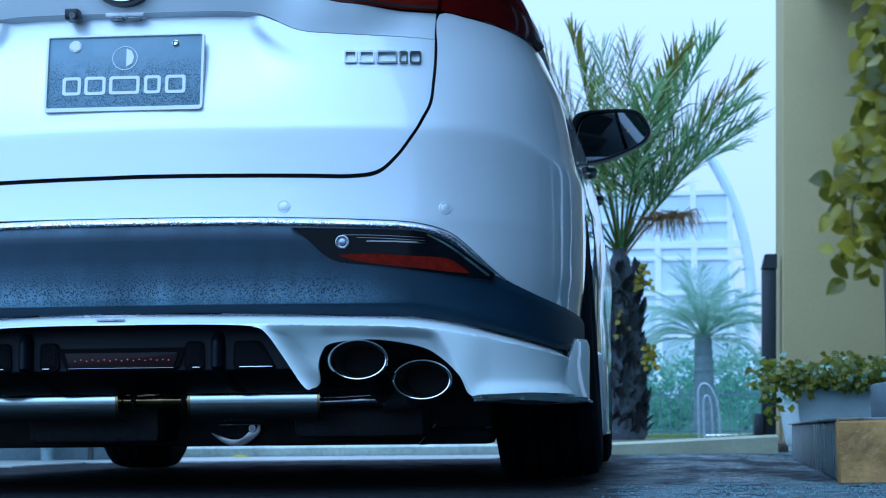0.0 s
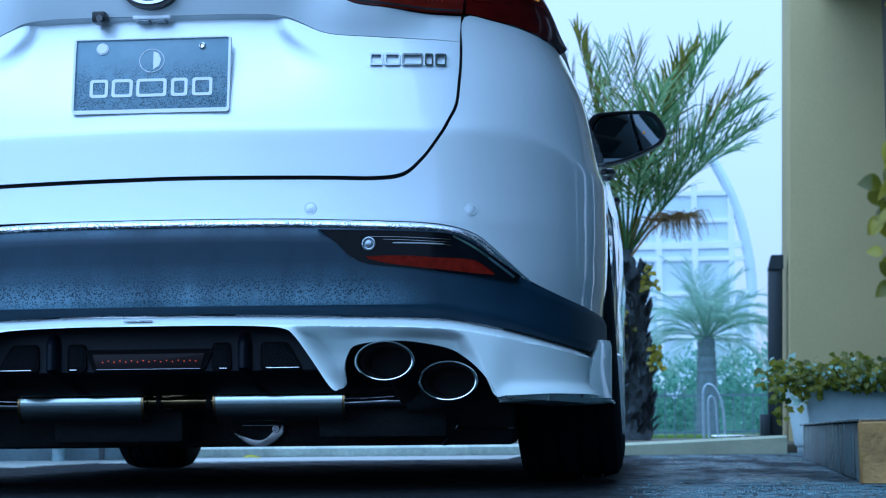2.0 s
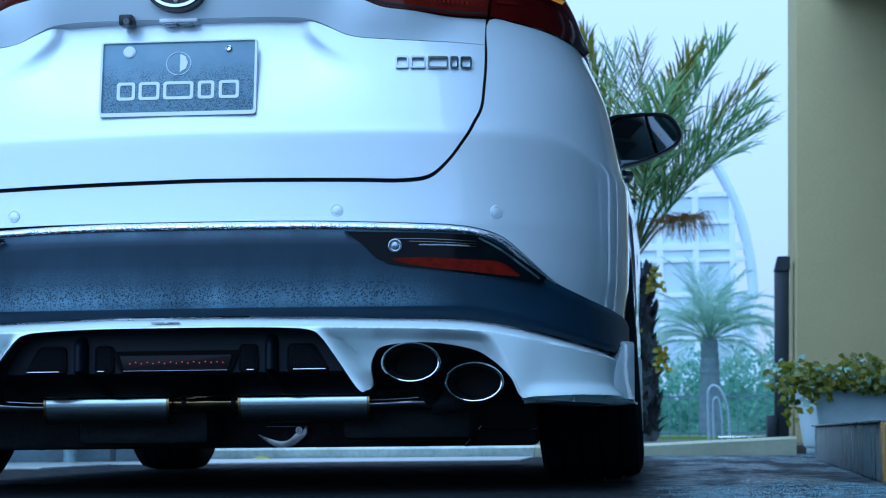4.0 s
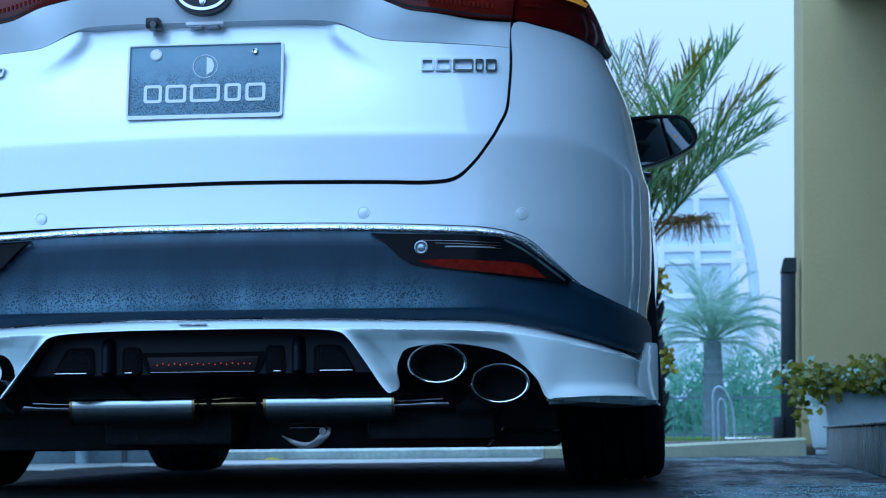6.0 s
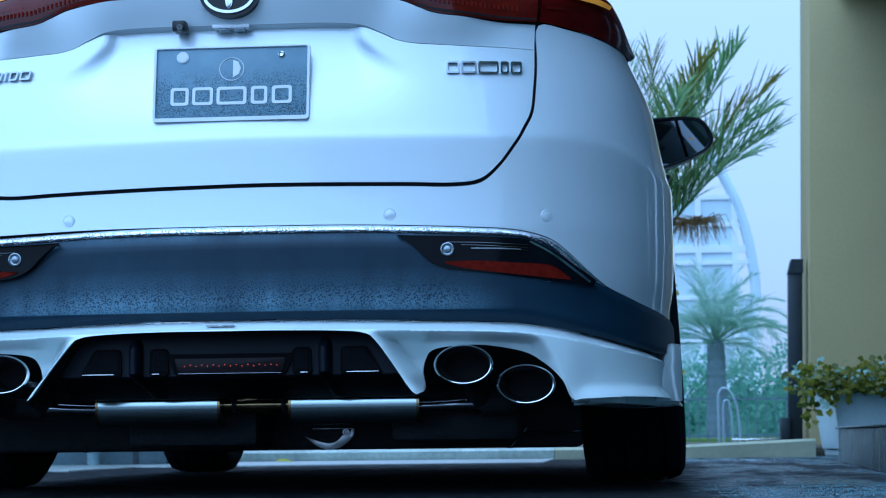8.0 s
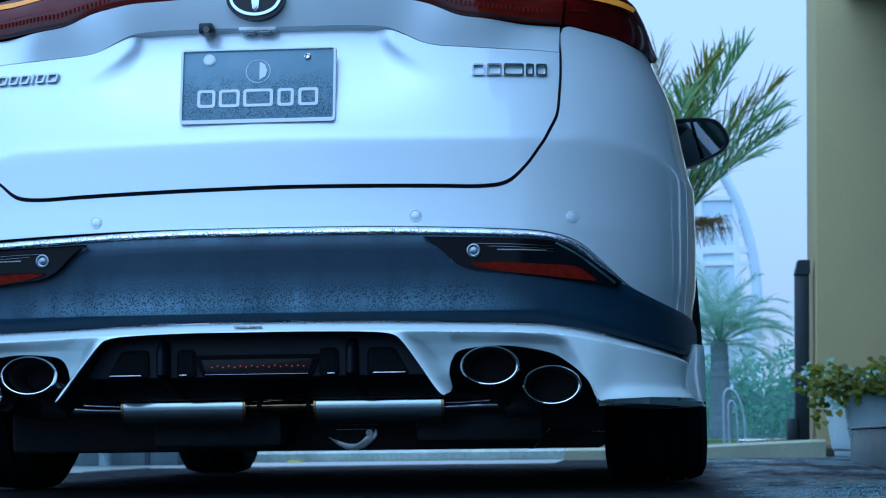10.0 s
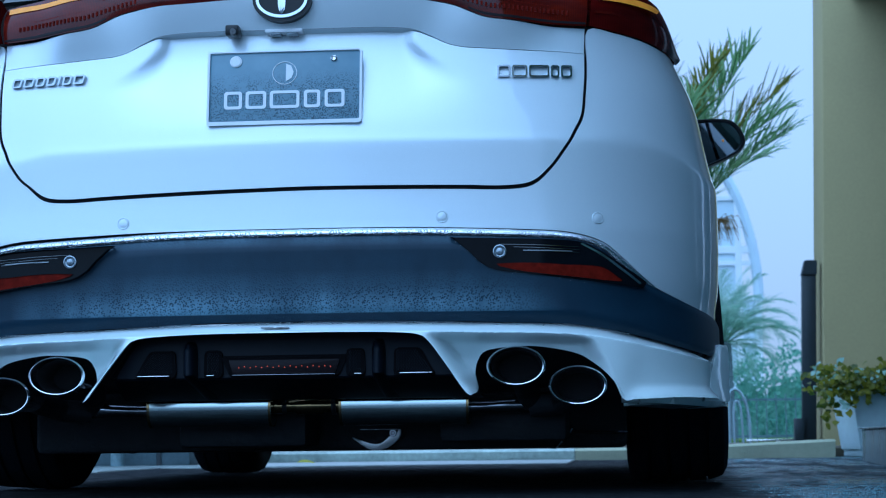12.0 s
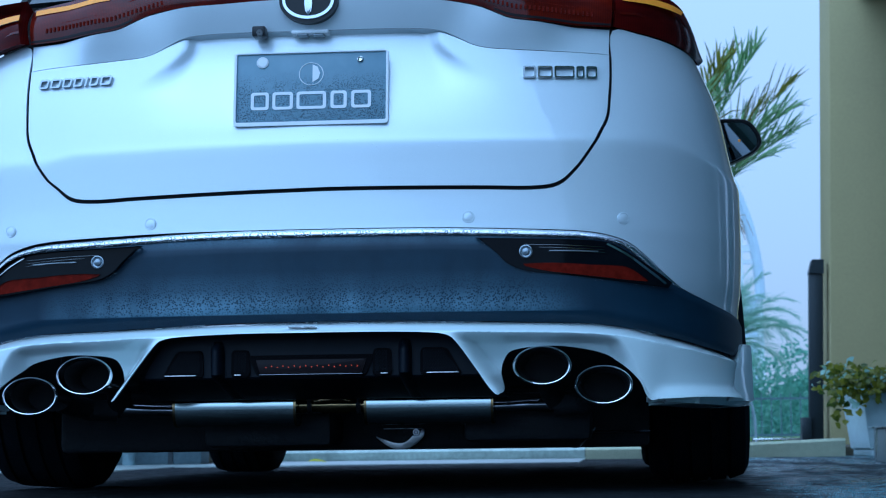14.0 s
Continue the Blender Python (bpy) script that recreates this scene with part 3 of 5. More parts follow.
for sg in (1, -1):
    c = (lambda q: q) if sg > 0 else flip
    lamp = part("tail_lamp", panel_bm(sheet(c(Q_LOW), c(Q_TOP), 10, 8, lambda s, z, v: 0.003 + 0.012 * np.sin(v * math.pi) + .024 * v * smoothstep(LAMP_END[0] - .06, LAMP_END[1], np.abs(s)) * (1 - .75 * smoothstep(LAMP_END[1] + .04, LAMP_END[1] + .20, np.abs(s))), False), 0.03), DARK_RED, car, "dark red wrap-round tail lamp")
    part("turn_strip", grid_bm(sheet(c([X(.685, 1.099), X(.73, 1.093), X(.765, 1.084), X(.795, 1.074)]), c([X(.685, 1.112), X(.73, 1.107), X(.768, 1.098), X(.80, 1.086)]), 3, 6, lambda s, z, v: 0.0178 + .022 * smoothstep(LAMP_END[0] - .06, LAMP_END[1], np.abs(s)) + 0 * v, False)), AMBER, lamp, "amber strip")
    zz = 1.066
    part("lamp_rib", grid_bm(sheet(c([X(.68, zz), X(.72, zz), X(.77, zz - .008)]), c([X(.68, zz + .006), X(.72, zz + .006), X(.77, zz - .004)]), 2, 6, lambda s, z, v: 0.0168 + 0 * v, False)), RED_LENS, lamp)

# parking sensors
for x, z in ((.349, .604), (-.357, .604), (.686, .600), (-.692, .600)):
    s = sx(x, z)
    p, n = skin(s, z), skin_normal(s, z)
    if n[1] > 0:
        n = -n
    m = Vector(n).to_track_quat("Z", "Y").to_matrix().to_4x4()
    bm = lathe_bm([(-.004, .0135), (.0012, .0135), (.0024, .0125), (.0022, .0110), (.0010, .0107), (.0010, .0103), (.0026, .0099), (.0034, .005), (.0036, .0003)], 28, "z")
    bmesh.ops.transform(bm, matrix=Matrix.Translation(p) @ m, verts=bm.verts)
    part("parking_sensor", bm, PAINT, rear_bumper)

# chrome moulding, dark cladding and fog lamps
TRIM_TOP = [(s, z - .002) for s, z in BUMP_LOW[:11]]
TRIM_LOW = [X(0, .5655), X(.15, .5655), X(.30, .565), X(.42, .562), X(.52, .559), X(.60, .556), X(.648, .549), X(.690, .533), X(.728, .503), X(.765, .472), X(.806, .448)]
trim = part("chrome_moulding", panel_bm(sheet(TRIM_LOW, TRIM_TOP, 5, 6, lambda s, z, v: 0.001 + (0.006 * np.sin(v * math.pi) + .010 * (1 - v)) * (1 - .9 * smoothstep(.70, .82, np.abs(s)))), 0.02), CHROME_WET, car, "chrome moulding beaded with rain")
CLAD_TOP = [(s, z - .001) for s, z in TRIM_LOW] + [X(.85, .428), X(.885, .413), X(.915, .402), X(.937, .394), Y(.50, .388), Y(.575, .386)]
CLAD_LOW = [X(0, .380), X(.15, .380), X(.30, .377), X(.42, .375), X(.52, .372), X(.60, .370), X(.648, .3655), X(.690, .359), X(.728, .352), X(.765, .344), X(.806, .334),
            X(.85, .3225), X(.885, .3135), X(.915, .307), X(.937, .303), Y(.50, .298), Y(.575, .296)]
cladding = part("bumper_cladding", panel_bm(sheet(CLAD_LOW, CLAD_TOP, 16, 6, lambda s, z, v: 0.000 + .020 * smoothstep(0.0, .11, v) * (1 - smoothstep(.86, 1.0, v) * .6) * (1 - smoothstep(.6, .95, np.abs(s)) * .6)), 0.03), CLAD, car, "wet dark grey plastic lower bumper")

F_TOP = [X(.365, .5575), X(.45, .5555), X(.54, .5535), X(.60, .5505), X(.645, .545), X(.685, .527), X(.722, .501), X(.780, .459)]
F_LOW = [X(.372, .554), X(.405, .526), X(.432, .500), X(.470, .484), X(.54, .476), X(.62, .466), X(.69, .457), X(.772, .447)]
R_TOP = [X(.464, .4985), X(.51, .5005), X(.56, .4995), X(.61, .496), X(.65, .4945), X(.690, .489), X(.728, .4625)]
R_LOW = [X(.470, .4935), X(.51, .484), X(.56, .4775), X(.61, .472), X(.65, .4675), X(.690, .4632), X(.726, .4605)]
S_TOP = [X(.646, .5435), X(.69, .519), X(.735, .4845), X(.768, .4575)]
S_LOW = [X(.643, .5405), X(.687, .5155), X(.731, .481), X(.764, .4545)]
for sg in (1, -1):
    c = (lambda q: q) if sg > 0 else flip
    fog = part("fog_lamp", panel_bm(sheet(c(F_LOW), c(F_TOP), 8, 6, lambda s, z, v: 0.0225 - .001 * smoothstep(.55, .75, np.abs(s)), False), 0.015), SMOKED, car, "smoked rear fog lamp with red reflector")
    part("reflector", panel_bm(sheet(c(R_LOW), c(R_TOP), 4, 6, lambda s, z, v: 0.0240 - .001 * smoothstep(.55, .75, np.abs(s)), False), 0.002), REFLECT, fog, "red reflector strip")
    part("chrome_strip", panel_bm(sheet(c(S_LOW), c(S_TOP), 2, 4, lambda s, z, v: 0.0240 - .001 * smoothstep(.55, .75, np.abs(s)), False), 0.003), CHROME, fog)
    part("lamp_line", panel_bm(sheet(c([X(.52, .5262), X(.58, .5255), X(.625, .524)]), c([X(.52, .5285), X(.58, .5280), X(.625, .526)]), 1, 4, lambda s, z, v: 0.0240 + 0 * v, False), 0.002), LAMP, fog)
    for k in range(3):
        part("lamp_line", panel_bm(sheet(c([X(.47 + .03 * k, .5405 - .006 * k), X(.55, .539 - .006 * k), X(.64, .534 - .006 * k)]), c([X(.47 + .03 * k, .5412 - .006 * k), X(.55, .5398 - .006 * k), X(.64, .5347 - .006 * k)]), 1, 4, lambda s, z, v: 0.0236 + 0 * v, False), 0.002), CHROME_DARK, fog)
    p = skin(sx(sg * .474, .525), .525)
    bm = lathe_bm([(0, .0145), (-.0045, .0145), (-.005, .0125), (-.003, .0115), (-.002, .0085), (-.0055, .007), (-.0065, .0035), (-.0067, .0002)], 28, "y")
    bmesh.ops.translate(bm, vec=Vector(p) + Vector((0, -.0225, 0)), verts=bm.verts)
    part("lamp_bulb", bm, LAMP, fog, "round clear lamp")

# white lower skirt with its cut-outs
SK_TOP = [X(0, .3775), X(.13, .3775), X(.25, .3755), X(.30, .375), X(.32, .3745), X(.345, .374), X(.37, .3735), X(.385, .373), X(.395, .373), X(.405, .3725), X(.43, .372), X(.50, .371),
          X(.56, .370), X(.62, .367), X(.655, .3635), X(.68, .360), X(.71, .3545), X(.74, .3485), X(.80, .3355), X(.85, .3235), X(.885, .3145), X(.915, .308), Y(.46, .302), Y(.54, .300)]
SK_LOW = [X(0, .354), X(.13, .354), X(.25, .352), X(.302, .347), X(.325, .332), X(.358, .287), X(.399, .226), X(.414, .2225), X(.426, .230), X(.425, .262), X(.430, .290), X(.448, .313),
          X(.515, .321), X(.57, .318), X(.635, .305), X(.672, .285), X(.703, .246), X(.722, .2065), X(.745, .2075), X(.82, .2115), X(.875, .211), X(.915, .208), Y(.46, .202), Y(.54, .198)]


def skirt_form(s, z, v):
    a, w = np.abs(s), 1 - v
    top = np.interp(a, [q[0] for q in SK_TOP], [q[1] for q in SK_TOP])
    lip = -.008 + 0.054 * np.clip((top - z) / .0215, 0, 1) ** .9
    ridge = .300 + np.clip(.347 - z, 0, .13) * .79
    outer = np.interp(z, [.207, .247, .291, .330, .354, .365], [.738, .716, .698, .675, .638, .602])
    dish = smoothstep(.010, .066, a - ridge) * (1 - smoothstep(outer - .022, outer + .008, a))
    kick = smoothstep(.725, .80, a)
    lip = lip * (1 - smoothstep(.95, 1.20, a)) - .034 * w * smoothstep(1.0, 1.20, a) - .03 * smoothstep(1.10, 1.20, a)
    foot, drop = 1 - smoothstep(.43, .50, a), np.clip(top - z - .0215, 0, .13)
    lip = lip + foot * drop * (.30 * (1 - dish) - .12 * dish)
    dish = dish * (1 + .2 * foot)
    return lip - dish * (.036 * smoothstep(.021, .046, top - z) + .024 * smoothstep(.03, .085, top - z)) + kick * (-.009 * np.sin(np.clip(w, 0, 1) * math.pi * .85) + .018 * smoothstep(.76, 1.0, w)) - .012 * smoothstep(.45, .9, a)


skirt = part("bumper_skirt", panel_bm(sheet(SK_LOW, SK_TOP, 36, 8, skirt_form, True, 2.2), 0.018, (0, 1, .15)), KIT_LIT_WHITE, car, "white add-on lower bumper skirt")
for v in skirt.data.vertices:
    v.co.x -= .008 * float(1 - smoothstep(.40, .47, abs(v.co.x)))
for sg in (1, -1):
    fin = []
    for z, ax, ay, mx, my, ox, oy in ((.200, .890, .300, .914, .215, .975, .305), (.215, .896, .305, .918, .222, .975, .308), (.25, .906, .318, .926, .245, .9755, .325),
                                      (.295, .922, .345, .941, .285, .976, .350), (.324, .932, .362, .950, .312, .976, .368), (.331, .936, .370, .954, .322, .974, .378)):
        fin.append([(sg * ax, ay, z), (sg * mx, my, z), (sg * ox, oy, z), (sg * ox, .62, z), (sg * (ax + .02), .62, z)])
    bm = grid_bm(fin, closed_u=True)
    bm.verts.ensure_lookup_table()
    bm.faces.new(bm.verts[:5])
    bm.faces.new(bm.verts[-5:])
    bmesh.ops.bevel(bm, geom=[e for e in bm.edges if e.is_manifold and e.calc_face_angle(0) > .35], offset=.004, segments=3, affect="EDGES")
    part("winglet", bm, KIT_LIT_WHITE, skirt, "upright white winglet at the bumper corner")
    # thin blade along the foot of the corner
    blade = [tuple(q) for q in spline([(.756, .080, .2060), (.764, .082, .2065), (.775, .080, .2075), (.83, .118, .2100), (.88, .175, .2090), (.925, .265, .2055), (.955, .375, .2015), (.974, .470, .1985), (.983, .565, .1965)], 6)]
    rows = []
    for i, (x, y, z) in enumerate(blade):
        a, c = blade[max(i - 1, 0)], blade[min(i + 1, len(blade) - 1)]
        nx, ny = c[1] - a[1], -(c[0] - a[0])
        k = 1 / math.hypot(nx, ny)
        nx, ny, thick = nx * k, ny * k, .25 + .75 * math.sin(math.pi * i / (len(blade) - 1))
        rows.append([(sg * (x + nx * o), y + ny * o, z + h) for o, h in ((-.09, .004), (-.012, .004), (-.003, .002), (.0, -.001), (-.0015, -.006), (-.012, -.017 * thick), (-.09, -.022 * thick))])
    bm = grid_bm(rows, closed_u=True)
    bm.verts.ensure_lookup_table()
    bm.faces.new(bm.verts[:7])
    bm.faces.new(bm.verts[-7:])
    part("lip_blade", bm, KIT_LIT_WHITE, skirt, "thin white lip at the foot of the bumper corner")
for k, (x0, x1, z) in enumerate(((-.040, -.012, .3665), (-.030, .006, .3645), (-.006, .020, .3665), (.002, .022, .3645))):
    part("engraved_line", box_bm(x0, x1, -.0705, -.060, z - .0007, z + .0007), CHROME_DARK, skirt)
rim_drops = bmesh.new()
lamp_foot, trim_foot = spline(F_LOW, 60), spline(TRIM_LOW, 90)
drop_rng = random.Random(9)
for foot, n, lift in ((lamp_foot, 260, .0215), (trim_foot, 420, .014)):
    for _ in range(n):
        q = foot[drop_rng.randrange(len(foot))]
        sg, z = drop_rng.choice((1, -1)), q[1] - drop_rng.uniform(-.001, .0035)
        c = skin(sg * q[0], z) + skin_normal(sg * q[0], z) * lift
        bmesh.ops.create_icosphere(rim_drops, subdivisions=1, radius=drop_rng.uniform(.0005, .0012), matrix=Matrix.Translation(c))
rng = random.Random(4)
for _ in range(900):
    x = rng.uniform(-.75, .75)
    z = float(np.interp(abs(x), [0, .3, .62, .71, .80], [.3775, .375, .367, .3545, .3355])) + rng.uniform(-.001, .002)
    p = skin(sx(x, z), z)
    bmesh.ops.create_icosphere(rim_drops, subdivisions=1, radius=rng.uniform(.0007, .0016), matrix=Matrix.Translation((p[0], p[1] - .012, p[2] - .002)))
tagged(part("rain_water", rim_drops, make_glass("water", (0.95, 0.97, 1.0), 0.0, 1.0, 1.33), skirt, "rain along the skirt's edge"), kind="stuff")

# the bumper hangs a little lower on one side
for ob in [q for q in bpy.data.objects if q.type == "MESH" and q.name.split(".")[0] in ("chrome_moulding", "bumper_cladding", "bumper_skirt", "fog_lamp", "reflector", "lamp_line", "lamp_bulb", "chrome_strip", "rain_water")]:
    for v in ob.data.vertices:
        v.co.z -= .0045 * float(smoothstep(-.10, -.50, v.co.x))

for ob in (rear_bumper, tailgate):
    for v in ob.data.vertices:
        v.co.z -= .011 * float(np.clip((.05 - v.co.x) / .65, 0, 1) * smoothstep(.60, .67, v.co.z) * (1 - smoothstep(.74, .90, v.co.z)))
        v.co.z -= .012 * float(smoothstep(-.53, -.62, v.co.x) * smoothstep(.68, .73, v.co.z) * (1 - smoothstep(.80, .93, v.co.z)))

# diffuser with fins, vents and brake lamp
def rounded(pts, r, n=5):
    """A polygon with its corners rounded."""
    out = []
    for i, p in enumerate(pts):
        p = Vector(p)
        a, c = Vector(pts[i - 1]), Vector(pts[(i + 1) % len(pts)])
        u, w = p + (a - p).normalized() * r, p + (c - p).normalized() * r
        for k in range(n + 1):
            t = k / n
            out.append(tuple(u * (1 - t) ** 2 + p * 2 * t * (1 - t) + w * t * t))
    return out


def honeycomb(left, right, z0, z1, y, step=.0058):
    """Wire mesh of zigzag strands between two slanting sides."""
    out, z, odd = bmesh.new(), z0 + step * .4, 0
    while z < z1:
        f = (z - z0) / (z1 - z0)
        x, x1 = left[0] + (left[1] - left[0]) * f + .002, right[0] + (right[1] - right[0]) * f - .002
        pts, k = [], 0
        while x < x1:
            pts.append((x, y, z + (.0021 if (k + odd) % 2 else -.0021)))
            x += step * .5
            k += 1
        if len(pts) > 1:
            add_to(out, tube_bm(pts, .0007, 4, False))
        z += step * .72
        odd += 1
    return out


diffuser = part("diffuser", prism_bm([(-.33, .372), (.33, .372), (.40, .266), (-.40, .266)], .045, .075, .004), DIFF, car, "satin black rear diffuser with low brake lamp")
part("face_panel", prism_bm(rounded([(-.310, .360), (.310, .360), (.345, .312), (.377, .262), (-.377, .262), (-.345, .312)], .006), .001, .044, .003), DIFF, diffuser)
slope_bm = grid_bm([[(x * w, y, z) for x in np.linspace(-1, 1, 9)] for y, z, w in ((.001, .264, .376), (.006, .258, .382), (.13, .238, .402), (.25, .2178, .415), (.262, .2172, .415), (.262, .225, .415), (.01, .268, .376))])
part("slope_panel", slope_bm, DIFF, diffuser)
for sg in (1, -1):
    fin_rows = []
    for i in range(22):
        z = .219 + (.3425 - .219) * (1 - (1 - i / 21) ** 1.8)
        h = math.sqrt(max(0.0, 1 - max(0.0, (z - .312) / .0306) ** 2))
        fin_rows.append([(sg * .207 + (.006 + .009 * h) * math.cos(math.pi * k / 12), .006 + .25 * max(0, (.262 - z) / .044) - (.002 + .040 * h) * math.sin(math.pi * k / 12) ** .8, z) for k in range(13)])
    part("diffuser_fin", grid_bm(fin_rows), DIFF, diffuser)
    for xi, xb, xt, s0, s1 in ((.140, .172, .171, .154, .170), (.244, .326, .293, .254, .324)):
        z0, z1 = .2665, .3165
        vent = part("vent", prism_bm(rounded([(sg * (xi - .005), z0 - .005), (sg * (xb + .006), z0 - .005), (sg * (xt + .005), z1 + .005), (sg * (xi - .003), z1 + .005)], .010), -.0075, .002, .0035), VOID, diffuser)
        sides = ((xi, xi), (xb, xt)) if sg > 0 else ((-xb, -xt), (-xi, -xi))
        part("vent_mesh", honeycomb(sides[0], sides[1], z0 + .004, z1 - .001, -.0088), DIFF, vent)
        # steel strip put in for the highlight on the vent's lower ledge
        part("vent_glint", box_bm(min(sg * s0, sg * s1), max(sg * s0, sg * s1), -.015, -.007, z0 - .0012, z0 + .0008, .0004), STEEL, vent)
brake = part("brake_lamp", prism_bm(rounded([(-.140, .309), (.140, .309), (.120, .2625), (-.120, .2625)], .008), -.008, .002, .0035), VOID, diffuser, "low brake lamp with a row of red points")
part("brake_lens", prism_bm(rounded([(-.122, .299), (.122, .299), (.112, .269), (-.112, .269)], .004), -.0115, -.0075, .001), BRAKE_DARK, brake)
# dark chrome strip painting the faint highlight below the lens
part("brake_glint", box_bm(-.113, .113, -.0145, -.0085, .2658, .2670, .0004), CHROME_DARK, brake)
for k in range(17):
    bm = bmesh.new()
    bmesh.ops.create_icosphere(bm, subdivisions=1, radius=.0014, matrix=Matrix.Translation((-.099 + k * .0126, -.0122, .2835 + (.0013 if k % 2 else -.0013) * (1 if k < 14 else .5))))
    part("light_point", bm, POINT_RED, brake)

# exhaust
def barrel_bm(profile, ry=.046, rz=.047, n=64):
    """A barrel along x with a flattened round section; the profile gives (x, share of the full section)."""
    rows = []
    for x, k in profile:
        row = []
        for i in range(n):
            t = 2 * math.pi * i / n
            c, d = math.cos(t), math.sin(t)
            row.append((x, ry * k * math.copysign(abs(c) ** .82, c), rz * k * math.copysign(abs(d) ** .82, d)))
        rows.append(row)
    return grid_bm(rows, closed_u=True)


for sg in (1, -1):
    for x, y, z in ((.505, -.010, .2745), (.636, .020, .232)):
        tip = part("exhaust_tip", lathe_bm([(.16, .050), (.02, .0600), (.006, .0615), (.002, .0635), (-.0015, .0636), (-.004, .0622), (-.0055, .0598), (-.0045, .0575), (.000, .0560), (.008, .0556), (.03, .0552), (.15, .048)], 56, "y"), CHROME, car, "chrome oval exhaust tip")
        for v in tip.data.vertices:
            v.co.z *= .67
        tip.location = (sg * x, y, z + .003 if sg > 0 else z - .0045)
        bore = part("bore", lathe_bm([(.029, .0554), (.14, .046), (.141, .001)], 40, "y"), SOOT_GAP, tip)
        for v in bore.data.vertices:
            v.co.z *= .67
    part("tail_pipe", tube_bm([(sg * .505, .14, .270), (sg * .505, .24, .262), (sg * .51, .32, .235), (sg * .52, .345, .205)], .028, 16), UNDER, car)
    part("tail_pipe", tube_bm([(sg * .636, .17, .228), (sg * .63, .26, .218), (sg * .585, .33, .200), (sg * .52, .345, .196)], .026, 16), UNDER, car)
    part("side_pipe", tube_bm([(sg * .37, .335, .196), (sg * .41, .335, .197), (sg * .47, .338, .199), (sg * .52, .345, .200)], [.014, .014, .016, .02], 16), CHROME_DARK, car)
    x0, x1 = (.077, .378) if sg > 0 else (-.375, -.083)
    muf = part("muffler", barrel_bm([(x0, .30), (x0, .93), (x0 + .003, 1.0), (x1 - .003, 1.0), (x1, .93), (x1, .30)]), POLISHED, car, "polished steel silencer barrel")
    muf.location = (0, .33, .204)
    for xe in (x0 + .003, x1 - .003):
        part("weld_band", barrel_bm([(xe - .003, .99), (xe - .003, 1.025), (xe + .003, 1.025), (xe + .003, .99)]), HEAT, muf)
link_pipe = part("link_pipe", lathe_bm([(-.09, .018), (-.052, .016), (-.036, .016), (-.028, .020), (.028, .020), (.036, .016), (.052, .017), (.09, .018)], 32, "x"), HEAT, car)
link_pipe.location = (0, .345, .2045)
for sg in (1, -1):
    part("clamp", lathe_bm([(sg * .058 - .005, .0165), (sg * .058 - .005, .0215), (sg * .058 + .005, .0215), (sg * .058 + .005, .0165)], 28, "x"), UNDER, link_pipe)

# towing eye, a flat white hook bolted below
hook_out = [(.063, .130), (.089, .109), (.104, .101), (.118, .097), (.133, .097), (.150, .102), (.168, .113), (.180, .125), (.1845, .133), (.185, .148), (.179, .148), (.178, .141), (.174, .131), (.163, .129), (.157, .132), (.152, .126), (.144, .117), (.134, .112), (.122, .111), (.108, .114), (.092, .119)]
tow = part("towing_eye", prism_bm(hook_out, .60, .612, .0012), ALU, car, "bright silver towing hook")
part("top_edge", box_bm(.084, .180, .60, .606, .1478, .1488, .0003), ALU, tow)
# dark fill put inside the hook, where there is only shade
part("eye_shade", prism_bm([(.086, .147), (.178, .147), (.175, .133), (.152, .124), (.135, .110), (.110, .113), (.094, .122)], .604, .610, .001), UNDER, tow)
bm = lathe_bm([(0, .0002), (-.004, .0002), (-.004, .003), (-.002, .004), (-.005, .005), (-.005, .008), (0, .0095)], 24, "y")
bmesh.ops.translate(bm, vec=(.1655, .60, .139), verts=bm.verts)
part("bolt", bm, CHROME_DARK, tow)

# underside
under = part("underbody", box_bm(-.86, .86, .75, 4.1, .165, .34, .03), UNDER, car, "black underside of the car")
for name, b in (("cross_member", (-.74, .74, .62, .80, .097, .30)), ("spare_tray", (-.33, -.02, .42, .74, .108, .19)), ("subframe", (-.66, .66, .84, 1.2, .105, .2)),
                ("tank_box", (.30, .60, .40, .62, .115, .23)), ("rear_valance", (-.68, .68, .40, .43, .24, .40)), ("front_beam", (-.6, .6, 3.5, 3.8, .12, .3))):
    part(name, box_bm(b[0], b[1], b[2], b[3], b[4], b[5], .015), UNDER, under)
for sg in (1, -1):
    part("suspension_arm", tube_bm([(sg * .30, .82, .15), (sg * .55, .86, .118), (sg * .72, .92, .14)], .024, 10), UNDER, under)
    part("spring", tube_bm([(sg * (.60 + .03 * math.cos(a * .7)), .86 + .03 * math.sin(a * .7), .15 + a * .0045) for a in range(36)], .008, 6), UNDER, under)
    part("arch_liner", grid_bm([[(sg * x, yc + (ARCH + .01) * math.cos(radians(a)), AXLE + (ARCH + .01) * math.sin(radians(a))) for a in range(-20, 201, 10)] for yc in (TAIL_Y,) for x in (.60, .93)]), UNDER, under)
    part("arch_liner", grid_bm([[(sg * x, yc + (ARCH + .01) * math.cos(radians(a)), AXLE + (ARCH + .01) * math.sin(radians(a))) for a in range(-20, 201, 10)] for yc in (FRONT_Y,) for x in (.60, .93)]), UNDER, under)
part("stabiliser_bar", tube_bm([(.585, .600, .135), (.62, .598, .1345), (.70, .600, .1335), (.74, .61, .135)], .0045, 8), CHROME_DARK, under)
part("drop_link", tube_bm([(.566, .596, .098), (.585, .596, .119), (.607, .596, .146)], .0028, 8), STEEL, under)

